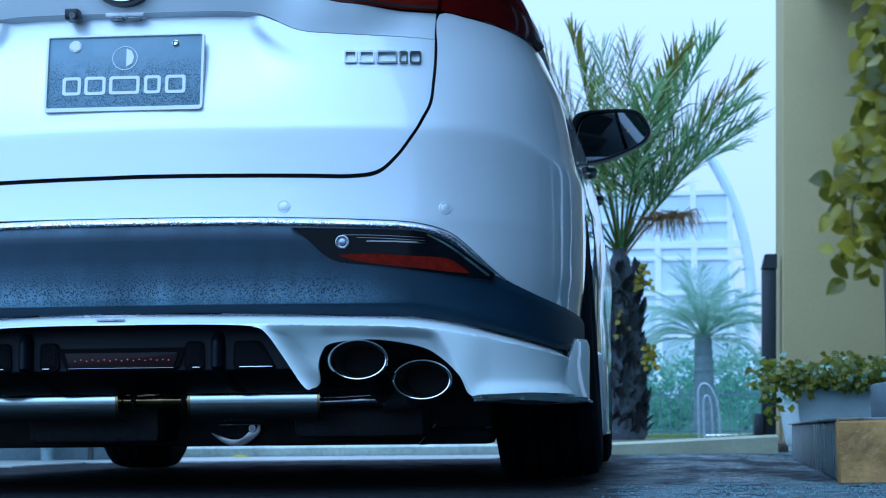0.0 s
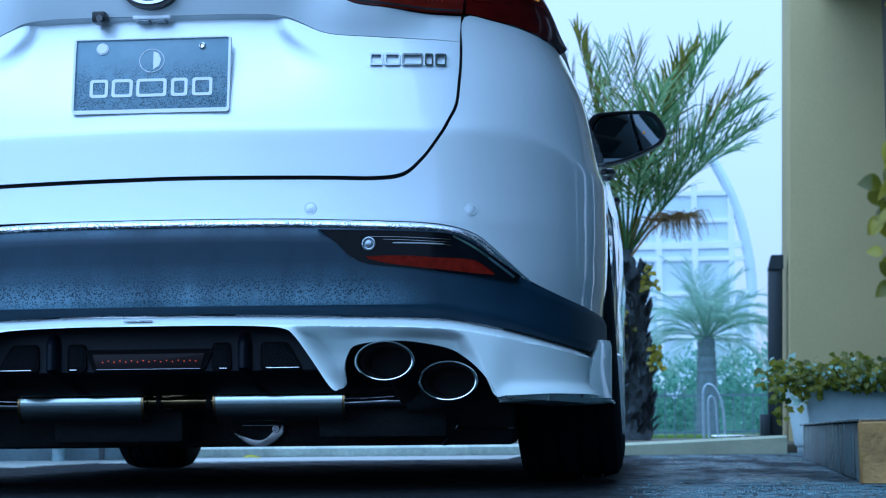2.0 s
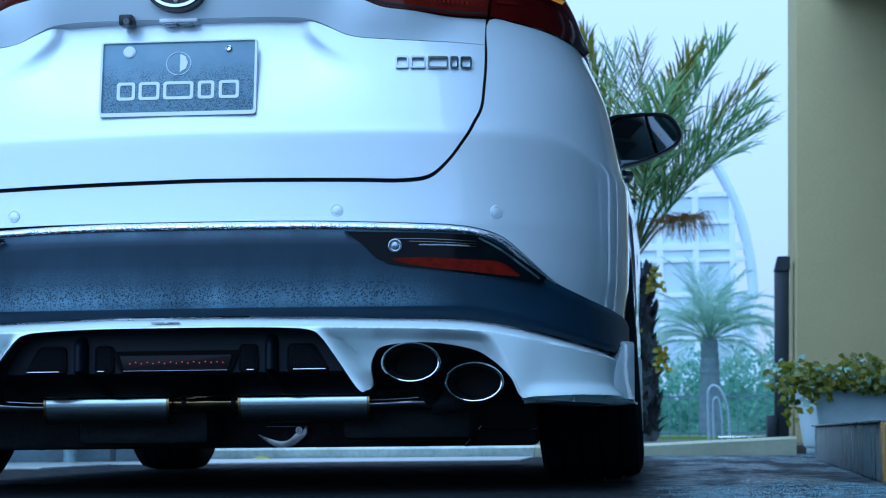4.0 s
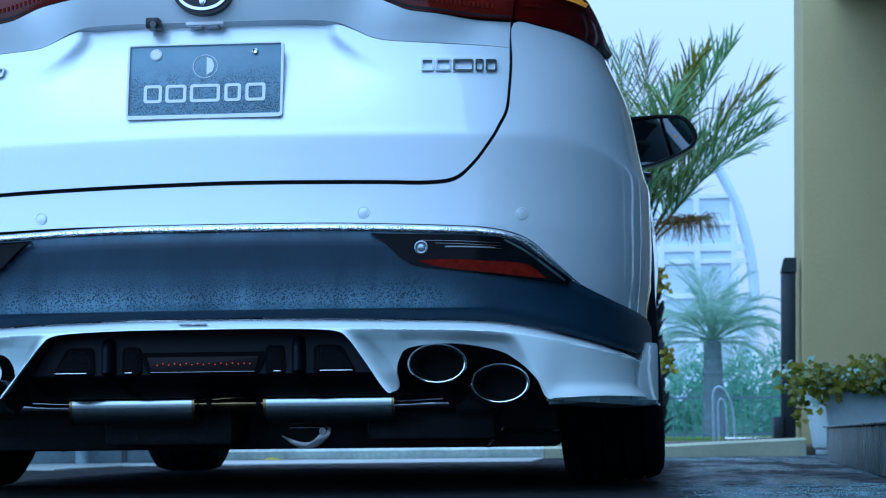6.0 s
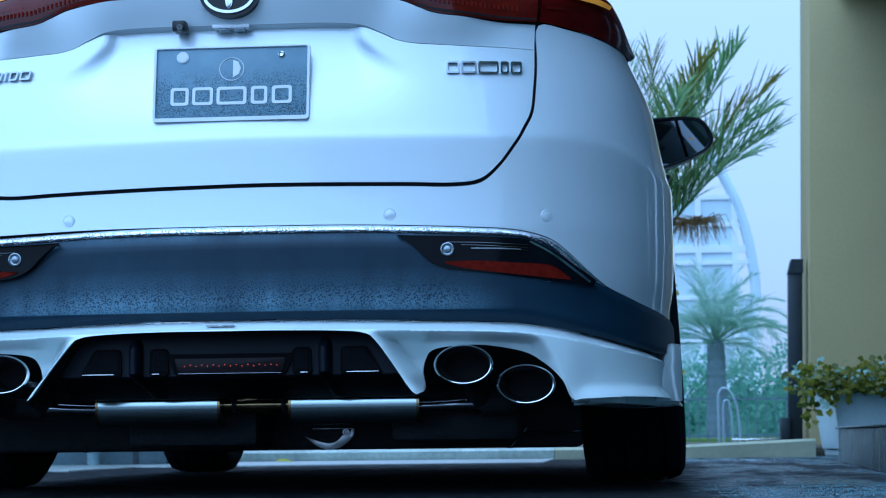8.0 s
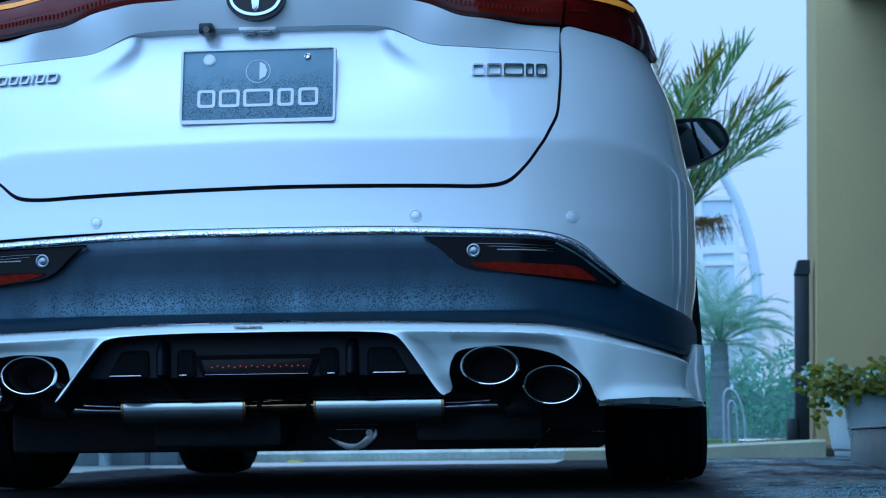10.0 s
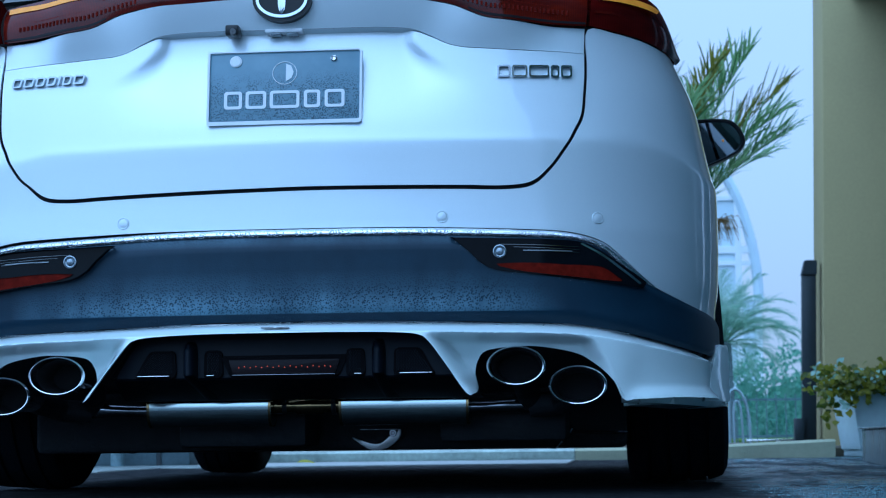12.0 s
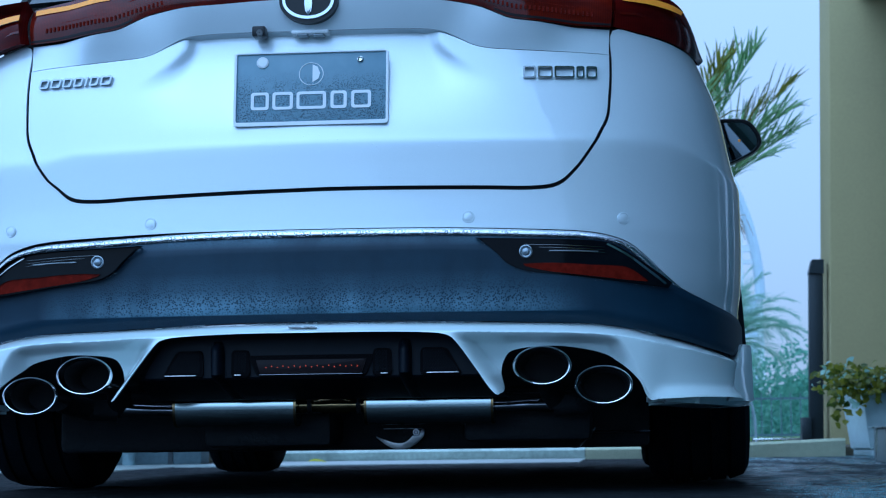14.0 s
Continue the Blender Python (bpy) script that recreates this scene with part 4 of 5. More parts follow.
# wheels
half = .13
tyre_profile = [(-half + .025, .235), (-half + .005, .27), (-half, .295), (-half + .004, .325), (-half + .016, .345), (-.085, .3535), (-.078, .3535), (-.0775, .346), (-.0685, .346), (-.068, .3545),
                (-.030, .355), (-.0295, .347), (-.0205, .347), (-.020, .355), (.020, .355), (.0205, .347), (.0295, .347), (.030, .355), (.068, .3545), (.0685, .346), (.0775, .346), (.078, .3535),
                (.085, .3535), (half - .016, .345), (half - .004, .325), (half, .295), (half - .005, .27), (half - .025, .235)]
for sg in (1, -1):
    for yc in (TAIL_Y, FRONT_Y):
        wheel = part("wheel", lathe_bm([(-.08, .21), (-.085, .238), (-.07, .232), (0, .215), (.07, .232), (.085, .238), (.09, .232), (.06, .225), (.05, .05), (.055, .001)], 40, "x"), ALLOY, car, "dark alloy wheel with a low-profile tyre")
        wheel.location = (sg * (.865 if sg > 0 else .838), yc, AXLE) if yc > 2 else (sg * (.853 if sg > 0 else .838), yc, AXLE + .004)
        wheel.rotation_euler = (0, 0 if yc > 2 else -sg * radians(3.0), 0)
        part("tyre", lathe_bm(tyre_profile, 72, "x"), RUBBER, wheel, "black tyre with grooved tread")
        spokes = bmesh.new()
        for k in range(10):
            sp = box_bm(sg * .075 - .012, sg * .075 + .012, -.014, .014, .03, .228, .004)
            bmesh.ops.rotate(sp, cent=(0, 0, 0), matrix=Matrix.Rotation(k * math.pi / 5, 3, "X"), verts=sp.verts)
            add_to(spokes, sp)
        part("spokes", spokes, ALLOY, wheel)

# doors, front wings, bonnet, glasshouse and roof
def side_panel(name, y0, y1, z_low, z_top, arch=None):
    n = 14
    ys = np.linspace(y0 + .003, y1 - .003, n)
    low = []
    for y in ys:
        z = z_low
        if arch is not None and abs(y - arch) < ARCH:
            z = max(z, AXLE + math.sqrt(ARCH ** 2 - (y - arch) ** 2))
        low.append(Y(y, z))
    top = [Y(y, z_top(y)) for y in ys]
    for sg in (1, -1):
        c = (lambda q: q) if sg > 0 else flip
        p = part(name, panel_bm(sheet(c(low), c(top), 18, 3, lambda s, z, v: -.012 * np.exp(-((z - .50) / .10) ** 2) + 0 * v, False)), PAINT, car)
        if "door" in name:
            zh = .86
            yy = y0 + .12
            q = skin(sy(yy), zh)
            part("door_handle", tube_bm([(sg * (q[0] - .002), yy - .08, zh), (sg * (q[0] + .014), yy - .06, zh + .002), (sg * (q[0] + .018), yy, zh + .004), (sg * (q[0] + .014), yy + .07, zh + .002), (sg * (q[0] - .002), yy + .09, zh)], .009, 8), BLACK, p)


belt = pchip([1.0, 1.42, 2.1, 3.0, 3.3, 4.0, 4.6], [1.034, 1.05, 1.045, 1.02, 1.01, .95, .86])
side_panel("rear_door", 1.42, 2.12, .33, belt)
side_panel("front_door", 2.12, 3.05, .33, belt)
side_panel("front_wing", 3.05, 4.30, .36, belt, FRONT_Y)
for sg in (1, -1):
    part("side_sill", box_bm(*(sorted((sg * .80, sg * 1.0))), 1.42, 3.24, .11, .345, .02), PAINT, car)
nose = [[(x * (1 - .25 * (y - 4.1) ** 2), y - .28 * (abs(x) / .9) ** 2.5 * smoothstep(4.0, 4.6, y), z) for x in np.linspace(-.93, .93, 17)] for y, z in ((4.25, .95), (4.45, .90), (4.58, .82), (4.64, .70), (4.65, .5), (4.60, .3), (4.45, .2))]
part("front_bumper", grid_bm(nose), PAINT, car)
bonnet = [[(x, y, float(belt(y)) + .085 * (1 - (x / .95) ** 2) - .01) for x in np.linspace(-.90, .90, 15)] for y in np.linspace(3.28, 4.3, 10)]
part("bonnet", panel_bm(np.array(bonnet)), PAINT, car)


def cabin(y, z):
    """Half width of the glasshouse."""
    return .875 - .36 * (z - 1.05) - .10 * smoothstep(1.3, .35, y)


GLASS_TURN = (.0, .03)
roof_z = pchip([.45, .62, 1.0, 1.6, 2.2, 2.6], [1.50, 1.56, 1.605, 1.645, 1.64, 1.60])
part("roof", panel_bm(np.array([[(x * cabin(y, 1.52), y, float(roof_z(y)) - .05 * abs(x) ** 3) for x in np.linspace(-1, 1, 17)] for y in np.linspace(.50, 2.62, 14)]), .03), PAINT, car, "white roof")
part("roof_spoiler", panel_bm(np.array([[(x * .60, y - .05 * (1 - x * x), z) for x in np.linspace(-1, 1, 15)] for y, z in ((.33, 1.475), (.40, 1.505), (.52, 1.545), (.70, 1.575))]), .025), PAINT, car, "white roof spoiler")
part("rear_window", panel_bm(np.array([[(x * (.70 - .12 * v), .10 + .36 * v + .10 * x * x * (1 - v), 1.155 + .345 * v) for x in np.linspace(-1, 1, 17)] for v in np.linspace(0, 1, 9)])), GLASS_DARK, car, "dark rear window")
part("windscreen", panel_bm(np.array([[(x * (.80 - .20 * v), 3.30 - .72 * v - .12 * x * x, 1.09 + .50 * v) for x in np.linspace(-1, 1, 15)] for v in np.linspace(0, 1, 9)])), GLASS_DARK, car)
for sg in (1, -1):
    def win(y0, y1, top0, top1, rows=7):
        g = []
        for v in np.linspace(0, 1, rows):
            g.append([(sg * cabin(y, (zz := float(belt(y)) + .006 + (np.interp(y, [y0, y1], [top0, top1]) - float(belt(y))) * v)), y, zz) for y in np.linspace(y0, y1, 10)])
        return np.array(g)
    part("side_window", panel_bm(win(1.45, 2.09, 1.50, 1.56)), GLASS_DARK, car)
    part("side_window", panel_bm(win(2.13, 2.70, 1.56, 1.55)), GLASS_DARK, car)
    part("quarter_window", panel_bm(win(.80, 1.41, 1.24, 1.49)), GLASS_DARK, car)
    part("rear_pillar", panel_bm(np.array([[(sg * x, y, z) for x, y, z in row] for row in (
        [(.80, .36, 1.075), (.835, .46, 1.0), (.865, .62, 1.005), (.885, .80, 1.025)],
        [(.745, .30, 1.17), (.79, .42, 1.14), (.83, .62, 1.12), (.855, .80, 1.13)],
        [(.66, .36, 1.33), (.71, .48, 1.31), (.755, .66, 1.29), (.79, .80, 1.25)],
        [(.585, .46, 1.50), (.62, .55, 1.50), (.67, .72, 1.50), (.72, 1.0, 1.50)])])), PILLAR_TRIM, car, "satin dark rear pillar")
    # door mirror
    loop = spline([(.99, 1.189), (1.055, 1.187), (1.106, 1.178), (1.136, 1.148), (1.152, 1.110), (1.146, 1.086), (1.124, 1.065), (1.062, 1.037), (1.0, 1.018), (.925, 1.010), (.885, 1.040), (.880, 1.12), (.910, 1.182), (.99, 1.189)], 4)[:-1]
    mid = np.array((1.045, 1.105))
    n = len(loop)
    ov = [[(sg * q[0], y - .036 * (q[0] - 1.045) / .11, q[1]) for q in mid + (loop - mid) * k] for y, k in ((2.62, .30), (2.60, .62), (2.55, .90), (2.48, 1.0), (2.435, 1.0), (2.428, .985), (2.428, .90), (2.440, .86))]
    bm = grid_bm(ov, closed_u=True)
    bm.verts.ensure_lookup_table()
    bm.faces.new(bm.verts[:n])
    mirror = part("door_mirror", bm, BLACK, car, "gloss black door mirror")
    # convex glass, turned a little towards the cabin
    ov = []
    for k in np.linspace(.875, .03, 9):
        ov.append([(sg * q[0], 2.437 - .036 * (q[0] - 1.045) / .11 + .45 * ((q[0] - 1.045) ** 2 + (q[1] - 1.105) ** 2) - GLASS_TURN[0] * (1.045 - q[0]) + GLASS_TURN[1] * (q[1] - 1.105), q[1]) for q in mid + (loop - mid) * k])
    bm = grid_bm(ov, closed_u=True)
    bm.verts.ensure_lookup_table()
    bm.faces.new(bm.verts[-n:])
    part("mirror_glass", bm, MIRROR, mirror, "convex mirror glass")
    bm = lathe_bm([(0, .004), (-.0012, .004), (-.0016, .0002)], 14, "y")
    bmesh.ops.translate(bm, vec=(sg * 1.0785, 2.424, 1.111), verts=bm.verts)
    part("warning_dot", bm, AMBER, mirror)
    part("mirror_foot", box_bm(*(sorted((sg * .88, sg * .97))), 2.50, 2.62, 1.03, 1.075, .01), BLACK, mirror)

# number plate and badges
def on_plate(bm):
    """The plate leans back at its top."""
    for v in bm.verts:
        v.co.z = .824 + (v.co.z - .824) * .955
        v.co.y += .024 * (v.co.z - .824) / .166
    return bm


plate = part("number_plate", on_plate(prism_bm([(-.168, .824), (.168, .824), (.168, .990), (-.168, .990)], .0, .004, .0015)), PLATE, car, "slate blue show plate beaded with rain")


def ring_bm(outline, hole, y0, y1):
    """A flat frame between two outlines of as many points."""
    bm = bmesh.new()
    n = len(outline)
    rows = [[bm.verts.new((x, y, z)) for x, z in o] for o, y in ((outline, y1), (outline, y0), (hole, y0), (hole, y1))]
    for a, b in zip(rows, rows[1:] + rows[:1]):
        for i in range(n):
            bm.faces.new((a[i], a[(i + 1) % n], b[(i + 1) % n], b[i]))
    return bm


def rect(x0, x1, z0, z1, r=0.0, n=4):
    if not r:
        return [(x0, z0), (x1, z0), (x1, z1), (x0, z1)]
    out = []
    for cx, cz, a0 in ((x1 - r, z0 + r, -90), (x1 - r, z1 - r, 0), (x0 + r, z1 - r, 90), (x0 + r, z0 + r, 180)):
        out += [(cx + r * math.cos(radians(a0 + 90 * k / n)), cz + r * math.sin(radians(a0 + 90 * k / n))) for k in range(n + 1)]
    return out


def oval(cx, cz, rx, rz, n=36):
    return [(cx + rx * math.cos(2 * math.pi * k / n), cz + rz * math.sin(2 * math.pi * k / n)) for k in range(n)]


def mark_bm(kind, x0, x1, z0, z1, w, y0, y1):
    """A plain mark: a rounded hollow bar, or a single upright one."""
    if kind == "upright":
        return prism_bm(rect(x0, x1, z0, z1), y0, y1)
    r = (z1 - z0) * .16
    return ring_bm(rect(x0, x1, z0, z1, r), rect(x0 + w, x1 - w, z0 + w, z1 - w, max(r - w * .5, .0006)), y0, y1)


plate.location = (.004, -.020, -.0035)
part("plate_frame", on_plate(ring_bm(rect(-.1725, .1725, .8175, .9945, .008), rect(-.1672, .1672, .8265, .9910, .004), -.004, .008)), WHITE, plate, "white plate surround")
for kind, x0, x1 in (("ring", -.134, -.094), ("ring", -.086, -.040), ("ring", -.032, .034), ("ring", .044, .080), ("ring", .090, .134)):
    part("bar", on_plate(mark_bm(kind, x0, x1, .856, .898, .0068, -.0016, .0)), WHITE, plate, "plain white mark")
part("roundel", on_plate(ring_bm(oval(0, .940, .0275, .0275), oval(0, .940, .0262, .0262), -.0012, 0)), WHITE, plate)
part("roundel_mark", on_plate(prism_bm([(.003, .920), (.016, .928), (.020, .942), (.014, .957), (.003, .962)], -.0012, 0)), WHITE, plate)
bm = lathe_bm([(0, .0135), (-.002, .0135), (-.0025, .0118), (-.0012, .0112), (-.003, .0100), (-.0034, .0002)], 32, "y")
bmesh.ops.translate(bm, vec=(-.1095, 0, .970), verts=bm.verts)
part("seal_cap", on_plate(bm), WHITE, plate)
bm = lathe_bm([(0, .0075), (-.003, .0072), (-.0045, .005), (-.003, .003), (-.003, .0002)], 20, "y")
bmesh.ops.translate(bm, vec=(.1095, 0, .972), verts=bm.verts)
part("bolt", on_plate(bm), STEEL, plate)

BADGES = (((("ring", .472, .500), ("ring", .504, .537), ("ring", .541, .585), ("ring", .589, .607), ("ring", .611, .635)), .930, .027, 0.0),
          ((("ring", -.634, -.612), ("ring", -.606, -.582), ("ring", -.576, -.555), ("ring", -.549, -.528), ("upright", -.521, -.517), ("ring", -.510, -.490), ("ring", -.484, -.459)), .938, .021, .12))
for marks, zz, h, lean in BADGES:
    for kind, x0, x1 in marks:
        xm = (x0 + x1) / 2
        y = float(skin(sx(xm, zz), zz)[1])
        slope = 2 * .155 * xm
        bm = mark_bm(kind, x0, x1, zz - h / 2, zz + h / 2, .0036, -.009, .002)
        for v in bm.verts:
            v.co.y += y + slope * (v.co.x - xm) * 1.3 + .10 * (v.co.z - zz)
            v.co.x += lean * (v.co.z - zz) * 2
        part("badge_mark", bm, CHROME_BADGE, tailgate, "plain chrome mark")

emblem = part("emblem", prism_bm(oval(0, 1.095, .066, .0505, 48), -.012, .04, .002), BLACK, tailgate, "black oval emblem with plain chrome ring")
part("emblem_ring", ring_bm(oval(0, 1.0955, .058, .0425, 48), oval(0, 1.0955, .0515, .036, 48), -.018, -.008), CHROME, emblem)
part("emblem_bar", prism_bm(oval(0, 1.091, .0085, .030, 24), -.017, -.008, .002), CHROME, emblem)
cam_box = part("reversing_camera", box_bm(-.128, -.098, -.012, .03, 1.018, 1.042, .004), BLACK, tailgate, "small black reversing camera")
bm = lathe_bm([(-.004, .001), (-.004, .007), (.0, .009), (.01, .009)], 20, "y")
bmesh.ops.translate(bm, vec=(-.110, -.012, 1.026), verts=bm.verts)
part("camera_lens", bm, GLASS_DARK, cam_box)
pl = part("plate_lamp", box_bm(-.042, .042, .004, .05, 1.024, 1.033, .003), WHITE, tailgate, "plate lamp in a white housing")
for x in (-.018, .018):
    part("lamp_lens", box_bm(x - .012, x + .012, .008, .04, 1.0195, 1.025, .002), LAMP, pl)


# ---- ground and setting ----
def sheared(bm, k=0.025):
    """Follow the slight lean of the drive's cross fall."""
    for v in bm.verts:
        v.co.x += k * v.co.z
    return bm


def coarse(x, y):
    """Worn asphalt: stones and shallow hollows, fading out away from the car."""
    w = float(smoothstep(-2.6, -2.2, x) * (1 - smoothstep(2.5, 2.9, x)) * smoothstep(-4.7, -4.3, y) * (1 - smoothstep(6.2, 6.6, y)))
    if w <= 0:
        return 0.0
    w *= .55 + .45 * float(smoothstep(1.0, 1.4, x))
    return w * (.0048 * noise.noise((x * 13, y * 13, 0)) + .0034 * noise.noise((x * 27, y * 27, 5)) + .004 * noise.noise((x * 2.3, y * 2.3, 9)))


gx = [-1500, -60, -8, -3] + [round(-2.6 + .034 * i, 4) for i in range(163)] + [4, 8, 60, 1500]
gy = [-400, -40, -8] + [round(-4.7 + .034 * i, 4) for i in range(333)] + [7, 12, 40, 400, 1500]
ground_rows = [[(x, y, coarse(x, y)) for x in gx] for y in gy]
tagged(part("ground", grid_bm(ground_rows), GROUND, None), "wet dark asphalt drive with rough patches and painted shade under the car", "ground", kind="structure")

def chippings():
    """Coarse wet stones standing a few millimetres out of the outer edge of the drive."""
    r = random.Random(33)
    verts, faces = [], []
    for _ in range(34000):
        x, y = r.uniform(.80, 1.95), r.uniform(-.80, 1.6)
        if r.random() > float(smoothstep(.95, 1.25, x) * (1 - smoothstep(-.10, 1.1, y))) or (x > 1.50 and y > .36):
            continue
        g, h, z, turn = r.uniform(.0012, .0036), r.uniform(.0004, .0018), coarse(x, y) - .0012, r.uniform(0, 6.3)
        n = len(verts)
        for k in range(6):
            a = turn + k * math.pi / 3 + r.uniform(-.25, .25)
            verts.append((x + g * math.cos(a), y + g * math.sin(a), z))
            verts.append((x + .62 * g * math.cos(a), y + .62 * g * math.sin(a), z + .0012 + h * r.uniform(.6, .95)))
        verts.append((x, y, z + .0012 + h))
        for k in range(6):
            a, b = n + 2 * k, n + 2 * ((k + 1) % 6)
            faces.append((a, b, b + 1, a + 1))
            faces.append((a + 1, b + 1, n + 12))
    me = bpy.data.meshes.new("asphalt_chippings")
    me.from_pydata(verts, [], faces)
    me.materials.append(plain("wet_dark_stone", (0.10, 0.17, 0.195), 0.10, 0, 0.6, 60))
    return new("asphalt_chippings", me)


tagged(chippings(), "coarse wet stones in the outer edge of the asphalt", "gravel", kind="stuff")


def kerb_run(kx, kz):
    """A low rounded kerb along x, with its height at each place."""
    rows = [[(x, 6.62, -.02) for x in kx], [(x, 6.60, z - .012) for x, z in zip(kx, kz)], [(x, 6.615, z) for x, z in zip(kx, kz)], [(x, 6.95, z) for x, z in zip(kx, kz)], [(x, 6.96, -.02) for x in kx]]
    kb = grid_bm(rows)
    kb.verts.ensure_lookup_table()
    nk = len(kx)
    for e in (0, nk - 1):
        kb.faces.new([kb.verts[r * nk + e] for r in range(5)])
    return kb


PAVING = plain("pale_wet_paving", (0.25, 0.275, 0.25), 0.35, 0, 0.5, 5, bmp=0.2, bscale=60)
tagged(part("kerb", kerb_run([.45, .80, 1.0, 1.5, 1.84], [.062, .063, .064, .084, .097]), KERBSTONE, None), "low cream rendered kerb behind the drive", "kerb", kind="structure")
tagged(part("kerb_west", kerb_run([-1.45, -1.2, -.8, 0, .447], [.062, .062, .062, .062, .062]), plain("pale_kerb", (0.43, 0.49, 0.43), 0.4, 0, 0.45, 4, bmp=0.2, bscale=60), None), "low pale kerb behind the paving", "kerb", kind="structure")
tagged(part("pavement", box_bm(-1.45, .45, 5.0, 6.60, -.02, .006, .002), PAVING, None), "strip of pale wet paving before the kerb", "pavement", kind="structure")
# pale strip in place of the daylight that reaches the ground here
tagged(part("lit_ground_west", box_bm(-9, -1.46, 3.9, 5.84, -.02, .006, .002), PAVING, None), "pale strip standing in for daylight on the ground before the low wall", "pavement", kind="structure")
tagged(part("planting_bed", box_bm(-9, 2.12, 7.12, 16.5, -.02, .05, .01), plain("bed_soil", (0.09, 0.08, 0.05), 0.9, 0, 0.4, 5, bmp=0.8, bscale=30), None), "dark planting bed behind the kerb", "flower bed", kind="structure")

pillar = part("wall_pillar", sheared(box_bm(2.185, 4.8, 10.9, 11.7, -.02, 4.4, .012)), STUCCO, None)
tagged(pillar, "grey-green rendered entrance pillar", "pillar", kind="structure")
# entrance soffit; its unseen run towards y -1 is added to block light
tagged(part("ceiling_canopy", sheared(box_bm(2.40, 6.5, -1.0, 11.9, 3.42, 3.66, .02)), plain("dark_brown_soffit", (0.09, 0.075, 0.03), 0.8, 0, 0.3, 3), None), "dark brown canopy soffit over the entrance, extended out of view for shade", "canopy", kind="structure")
# unseen slab added overhead to keep sky light off the rear wing
tagged(part("ceiling_shade_slab", box_bm(1.80, 2.396, -.6, 4.6, 3.42, 3.60, .02), bpy.data.materials["dark_brown_soffit"], None), "unseen dark slab added to shade the car's right rear wing", "canopy", kind="structure")
# unseen wall: carries the vine, kept dark to shade the car's right side
tagged(part("wall_east", box_bm(1.50, 1.72, -2.75, -1.35, -.02, 5.5, .01), plain("dark_green_wall", (0.07, 0.12, 0.09), 0.85, 0, 0.3, 3), None), "plain dark green wall out of view, added to carry the vine and shade the car", "wall", kind="structure")
# unseen wall added to block side light near the pillar
tagged(part("wall_blocker_far", box_bm(2.95, 3.2, 5.4, 10.9, -.02, 3.60, .01), plain("dark_render", (0.12, 0.12, 0.10), 0.7, 0, 0.2, 2), None), "plain dark wall out of view, added to block light from the side", "wall", kind="structure")
DARK_WALL = plain("dark_wall", (0.03, 0.07, 0.075), 0.7, 0, 0.2, 2)
# unseen walls added to darken the car's side; slots between give bright streaks
for name, y0, y1 in (("wall_south", -4.2, 1.50), ("wall_blocker_mid", 1.64, 2.40), ("wall_blocker_end", 2.84, 4.6)):
    tagged(part(name, box_bm(2.95, 3.05, y0, y1, -.02, 6.5, .01), DARK_WALL, None), "plain dark wall out of view, added to darken the car's right side", "wall", kind="structure")
tagged(part("wall_west", box_bm(-9, -1.50, 5.85, 6.05, -.01, 1.2, .01), plain("teal_grey_render", (0.085, 0.115, 0.13), 0.6, 0, 0.3, 5, bmp=0.3, bscale=60), None), "low dark grey panelled wall", "wall", kind="structure")
for x in (-1.66, -2.36, -3.06, -3.76):
    tagged(part("wall_joint", box_bm(x - .012, x + .012, 5.84, 5.85, .0, 1.15), IRON, bpy.data.objects["wall_west"]))
col = part("column", lathe_bm([(0.0, .034), (.9, .034), (.92, .0)], 20, "z"), CONCRETE, None)
col.location = (-1.84, 5.70, 0)
tagged(col, "round white post beside the panelled wall", "post")

# stone-faced block beside the drive
block = thing("stone_block", "low concrete block faced with tan split stone", "block", at=(0, 0, 0))


def slab_bm(outline, z0, z1, bevel):
    """A flat slab with an outline in plan."""
    bm = prism_bm(outline, z0, z1, bevel)
    for v in bm.verts:
        v.co = (v.co.x, v.co.z, v.co.y)
    return bm


part("core", slab_bm([(1.545, .433), (2.6, .433), (2.8, 4.7), (1.765, 4.7)], 0, .143, .006), STAINED, block, "wet grey concrete side")
rr = random.Random(8)
x = 1.527
while x < 2.58:
    w = rr.uniform(.14, .26)
    sb = box_bm(x + .002, min(x + w, 2.6) - .002, .398, .432, .001, .144, .006)
    bmesh.ops.subdivide_edges(sb, edges=sb.edges[:], cuts=1, use_grid_fill=True)
    for v in sb.verts:
        v.co.y += rr.uniform(-.006, .003)
    part("stone", sb, ROCK, block)
    x += w
part("cap_edge", slab_bm([(1.532, .433), (2.6, .433), (2.8, 4.71), (1.752, 4.71)], .1435, .150, .002), STAINED, block)

trough = thing("concrete_trough", "pale grey concrete trough standing on the stone block", "trough", at=(1.716, 1.0, .150))
tb = box_bm(0, .8, 0, .35, 0, .094, .008)
part("shell", tb, plain("pale_concrete", (0.20, 0.24, 0.26), 0.6, 0, 0.2, 9, bmp=0.4, bscale=70), trough)
part("soil", box_bm(.03, .77, .03, .32, .090, .0965, .002), bpy.data.materials["bed_soil"], trough)

# dark gate post
post = thing("gate_post", "dark painted square gate post with sloped cap and foot box", "post", at=(0, 0, 0))
part("shaft", sheared(box_bm(2.04, 2.145, 11.05, 11.16, .05, 1.33, .004)), IRON, post)
cap = bmesh.new()
